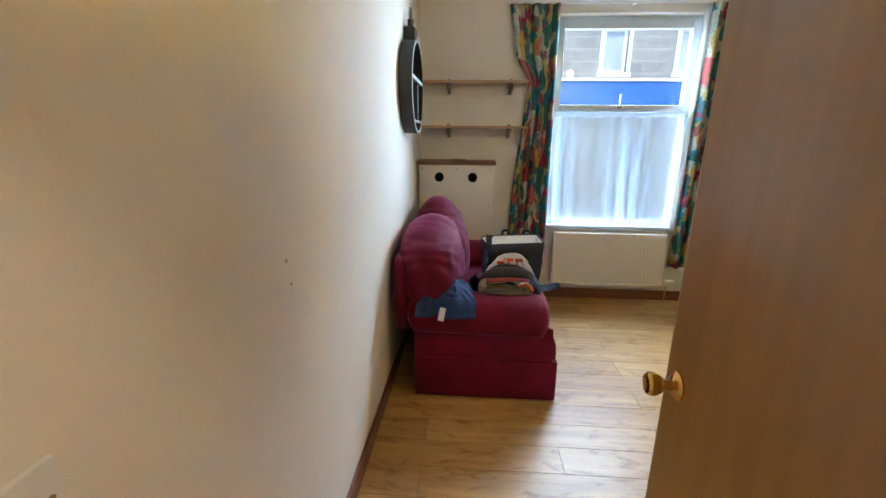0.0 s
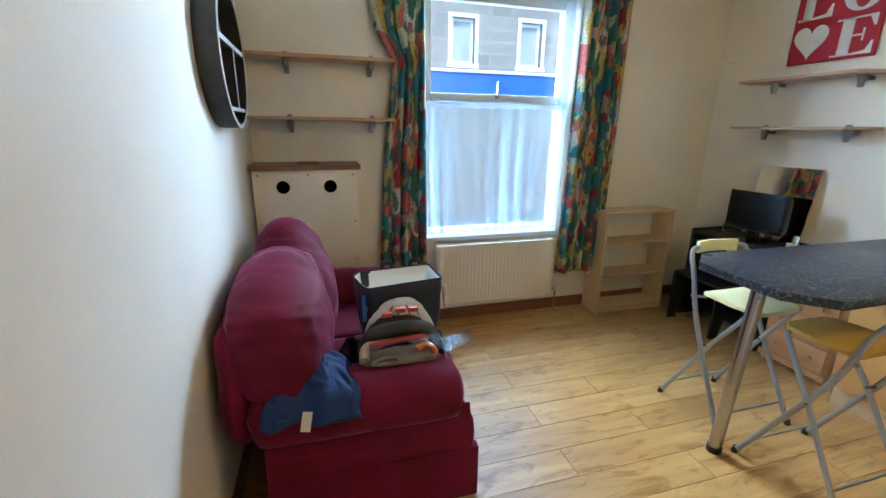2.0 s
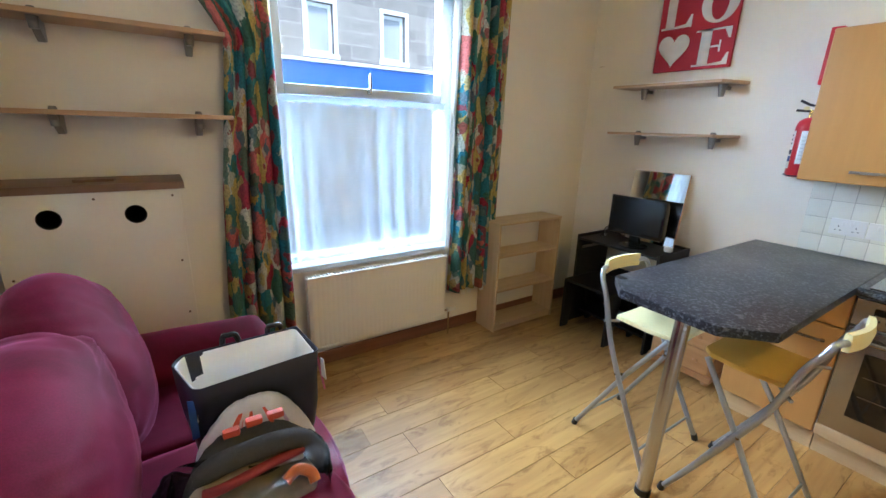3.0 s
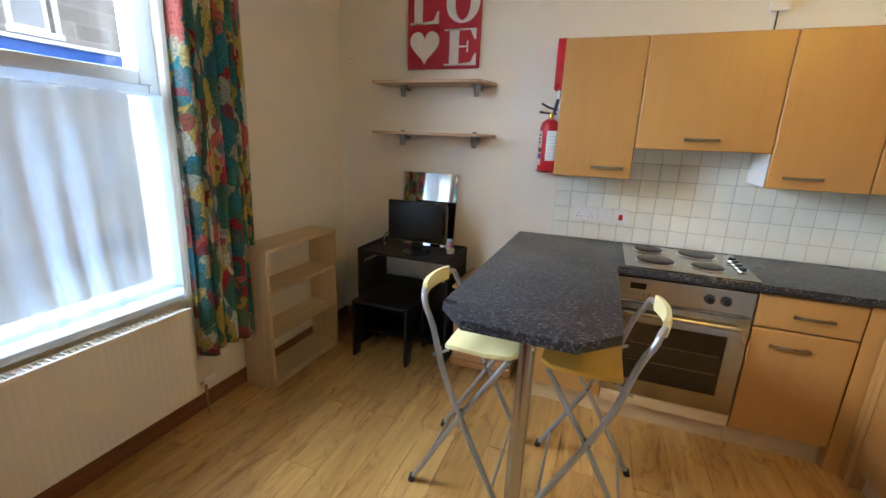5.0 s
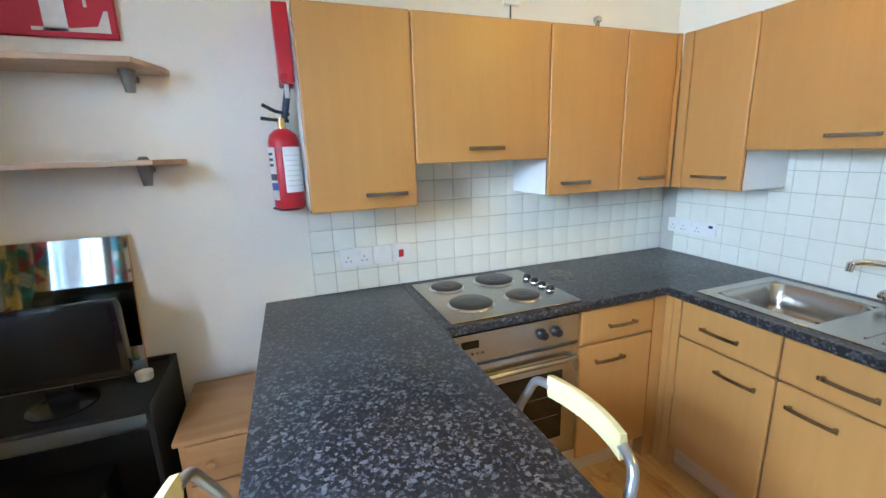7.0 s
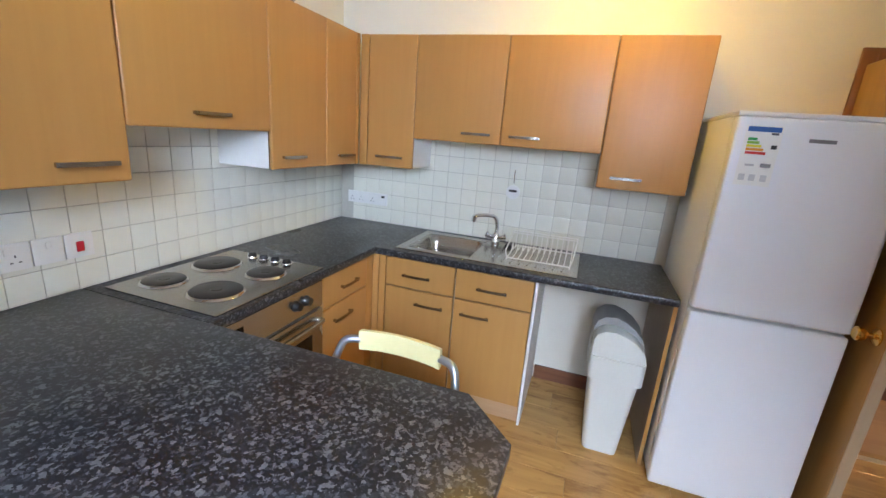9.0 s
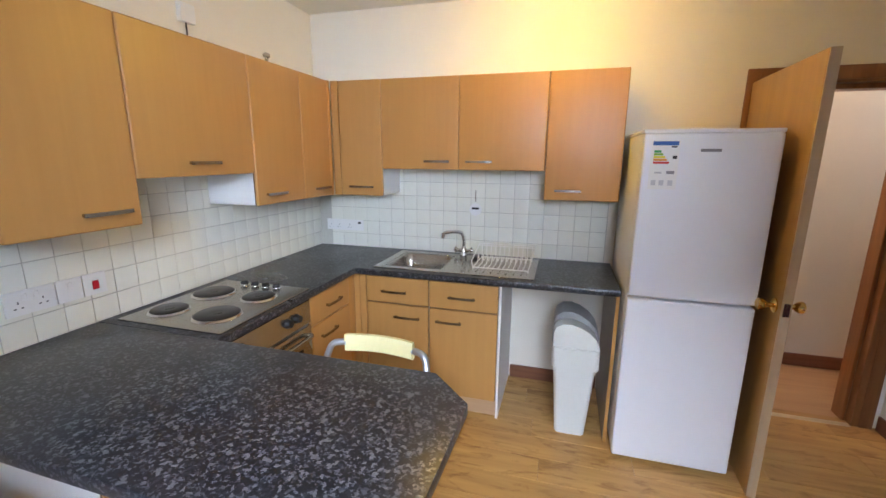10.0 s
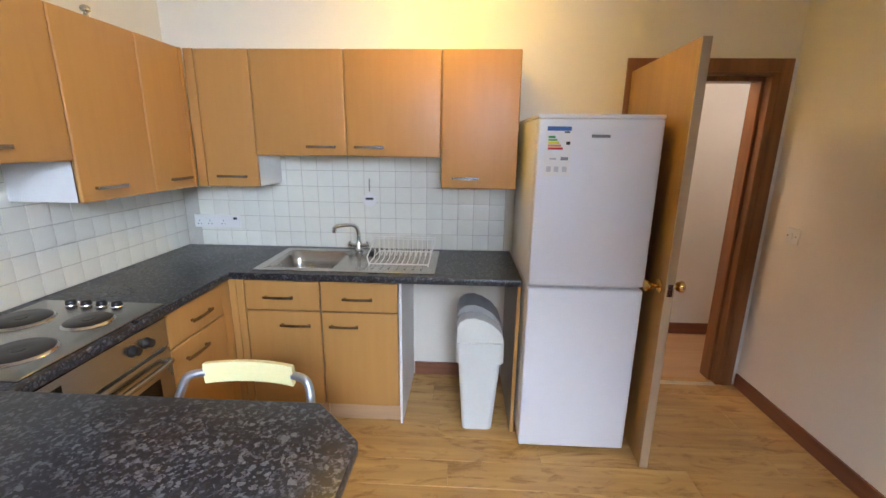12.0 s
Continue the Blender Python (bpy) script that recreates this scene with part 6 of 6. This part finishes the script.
part("glass", prism([(lean_x(0.742), 0.742), (lean_x(0.742) + 0.006, 0.742), (lean_x(1.272) + 0.006, 1.272), (lean_x(1.272), 1.272)], "y", 2.90, 3.325), MIRROR, mi, "", False)
part("backing", prism([(lean_x(0.742) + 0.0065, 0.742), (lean_x(0.742) + 0.014, 0.742), (lean_x(1.272) + 0.014, 1.272), (lean_x(1.272) + 0.0065, 1.272)], "y", 2.898, 3.327, 0.001), PINE, mi, "wooden backing")
single("white_mug", lathe([(0.0, 0.0), (0.028, 0.0), (0.03, 0.03), (0.028, 0.03), (0.026, 0.004), (0.0, 0.004)], (2.94, 2.885, DZT), 24), WHITE, "small white cup on the desk beside the mirror", "cup")

# ---- pine chest of drawers ----
ch = thing("pine_drawers", (2.88, 2.56, 0), "small orange pine chest of drawers under the bar", "chest of drawers")
HX0, HX1, HY0, HY1, HZ = 2.68, 3.10, 2.345, 2.765, 0.60
part("carcass", box((HX0 + 0.015, HY0 + 0.01, 0.05), (HX1, HY1 - 0.01, HZ - 0.02), 0.002), PINE, ch)
part("top", box((HX0 - 0.012, HY0, HZ - 0.02), (HX1, HY1, HZ), 0.006, 3), PINE, ch)
part("base_moulding", box((HX0 - 0.005, HY0 + 0.002, 0.03), (HX1, HY1 - 0.002, 0.07), 0.008, 2), PINE, ch)
for z0, z1 in ((0.08, 0.235), (0.245, 0.40), (0.41, 0.565)):
    d = part("drawer", box((HX0 + 0.002, HY0 + 0.03, z0), (HX0 + 0.016, HY1 - 0.03, z1), 0.004, 2), PINE, ch)
    for y in (2.45, 2.66):
        part("knob", lathe([(0.008, 0), (0.008, -0.008), (0.016, -0.016), (0.012, -0.024), (0, -0.025)], (HX0 + 0.002, y, (z0 + z1) / 2), 16, "x"), PINE, d, "turned pine knob")
for x in (HX0 + 0.03, HX1 - 0.04):
    for y in (HY0 + 0.04, HY1 - 0.04):
        part("foot", lathe([(0.02, 0), (0.026, 0.012), (0.02, 0.03)], (x, y, 0), 16), PINE, ch)

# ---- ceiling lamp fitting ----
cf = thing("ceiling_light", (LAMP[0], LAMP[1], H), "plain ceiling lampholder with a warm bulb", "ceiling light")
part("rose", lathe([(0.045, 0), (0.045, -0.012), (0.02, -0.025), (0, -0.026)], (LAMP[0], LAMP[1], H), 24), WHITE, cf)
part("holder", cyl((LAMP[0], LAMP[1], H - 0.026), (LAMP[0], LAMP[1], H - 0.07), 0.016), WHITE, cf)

# ---- street outside ----
structure("ground", box((-60, N + 0.32, -0.5), (60, 90, -0.22), 0), PAVING, "grey paved ground across the street", "ground")
structure("road", box((-60, 5.9, -0.30), (60, 9.4, -0.216), 0), ASPHALT, "grey asphalt road", "road")
FY = 11.0
hs = thing("house", (4.0, FY + 2, -0.22), "granite terrace with a blue shop fascia across the street", "building")
b = bmesh.new()
WINS = [-2.35, -0.6, 1.15, 2.89, 4.63, 6.42, 8.15, 9.9]
ZW0, ZW1, WW = 3.0, 3.98, 0.56
box((-14, FY, -0.22), (20, FY + 5, ZW0), 0, bm=b)
edge = -14.0
for x in WINS:
    box((edge, FY, ZW0), (x, FY + 5, ZW1), 0, bm=b)
    box((x, FY + 0.35, ZW0), (x + WW, FY + 5, ZW1), 0, bm=b)
    edge = x + WW
box((edge, FY, ZW0), (20, FY + 5, ZW1), 0, bm=b)
box((-14, FY, ZW1), (20, FY + 5, 4.62), 0, bm=b)
part("wall", b, STONE, hs, smooth=False)
part("gutter", cyl((-14, FY - 0.08, 4.60), (20, FY - 0.08, 4.60), 0.07, seg=12), UPVC, hs, "white gutter")
part("roof", prism([(FY - 0.15, 4.62), (FY + 2.5, 6.2), (FY + 5.2, 4.62)], "x", -14.1, 20.1), SLATE, hs, "slate roof", False)
part("fascia", box((-13, FY - 0.10, 2.27), (19, FY - 0.002, 2.79), 0.01), FASCIA, hs, "blue shop fascia board")
part("fascia_ledge", box((-13, FY - 0.16, 2.79), (19, FY - 0.002, 2.86), 0.01), UPVC, hs, "white ledge")
part("downpipe", cyl((7.25, FY - 0.06, 2.8), (7.25, FY - 0.06, 4.6), 0.045, seg=10), UPVC, hs, "white downpipe")
for x in WINS:
    fb = bmesh.new()
    box((x - 0.12, FY - 0.03, ZW0 - 0.10), (x + WW + 0.12, FY + 0.02, ZW0), 0.005, bm=fb)
    box((x - 0.09, FY - 0.02, ZW0), (x, FY + 0.02, ZW1 + 0.09), 0.004, bm=fb)
    box((x + WW, FY - 0.02, ZW0), (x + WW + 0.09, FY + 0.02, ZW1 + 0.09), 0.004, bm=fb)
    box((x, FY - 0.02, ZW1), (x + WW, FY + 0.02, ZW1 + 0.09), 0.004, bm=fb)
    w_ = part("window", fb, UPVC, hs, "white painted stone surround")
    fb = bmesh.new()
    for lo, hi in (((x, ZW0), (x + 0.07, ZW1)), ((x + WW - 0.07, ZW0), (x + WW, ZW1)), ((x + 0.07, ZW0), (x + WW - 0.07, ZW0 + 0.07)), ((x + 0.07, ZW1 - 0.07), (x + WW - 0.07, ZW1))):
        box((lo[0], FY + 0.12, lo[1]), (hi[0], FY + 0.18, hi[1]), 0.004, bm=fb)
    part("window_frame", fb, UPVC, w_)
    part("pane", box((x + 0.05, FY + 0.145, ZW0 + 0.05), (x + WW - 0.05, FY + 0.155, ZW1 - 0.05), 0), DARKGLASS, w_, "dark reflecting glass", False)
for x in (-2.0, 1.2, 4.4, 7.6):
    part("shop_window", box((x, FY - 0.03, 0.35), (x + 2.4, FY - 0.004, 2.15), 0.005), DARKGLASS, hs, "dark shop window")

# ---- floor: planks laid along x ----
fl = structure("floor", box((L, S - 0.07, -0.06), (W, N, -0.006), 0), GROOVE, "honey-coloured wood laminate floor of long planks", "floor")
PW, PL = 0.173, 1.20
meshes = {}
rows = range(-11, 13)
for r in rows:
    y0 = 1.805 + PW * r
    y1 = y0 + PW
    y0c, y1c = max(y0, S - 0.07), min(y1, N)
    if y1c - y0c < 0.01:
        continue
    start = 0.845 - 2 * PL + (0 if r % 2 == 0 else PL * 0.5) + 0.06 * ((r * 7) % 5 - 2) * (0 if r % 2 == 0 else 1)
    x = start
    while x < W:
        a, c = max(x, L), min(x + PL, W)
        if c - a > 0.02:
            key = (round(c - a, 3), round(y1c - y0c, 3))
            if key not in meshes:
                g = 0.0008
                meshes[key] = solid("plank", box((g, g, -0.006), (key[0] - g, key[1] - g, 0.0), 0.0012), PLANK, False)
            ob = new("plank", meshes[key])
            ob.parent = fl
            ob.location = (a, y0c, 0)
        x += PL

# ---- wall tiles ----
TP = 0.1005
tile_e = solid("tile", box((0, 0.001, 0.001), (0.0045, TP - 0.0015, TP - 0.0015), 0.0018, 2), TILE)
tile_s = solid("tile", box((0.001, 0, 0.001), (TP - 0.0015, 0.0045, TP - 0.0015), 0.0018, 2), TILE)
east, south = bpy.data.objects["tile_backing_east"], bpy.data.objects["tile_backing_south"]
for k in range(6):
    z = WT1 + 0.002 + TP * k
    for i in range(21):
        ob = new("tile", tile_e)
        ob.parent, ob.location = east, (W - 0.0085, S + 0.012 + TP * i, z)
        ob.rotation_euler = (0, radians(0.25 * math.sin(i * 7.3 + k * 3.1)), 0)
        x = 1.008 + TP * i
        if x + TP < W - 0.004:
            ob = new("tile", tile_s)
            ob.parent, ob.location = south, (x, S + 0.004, z)
            ob.rotation_euler = (radians(0.25 * math.sin(i * 5.3 + k * 2.1)), 0, 0)
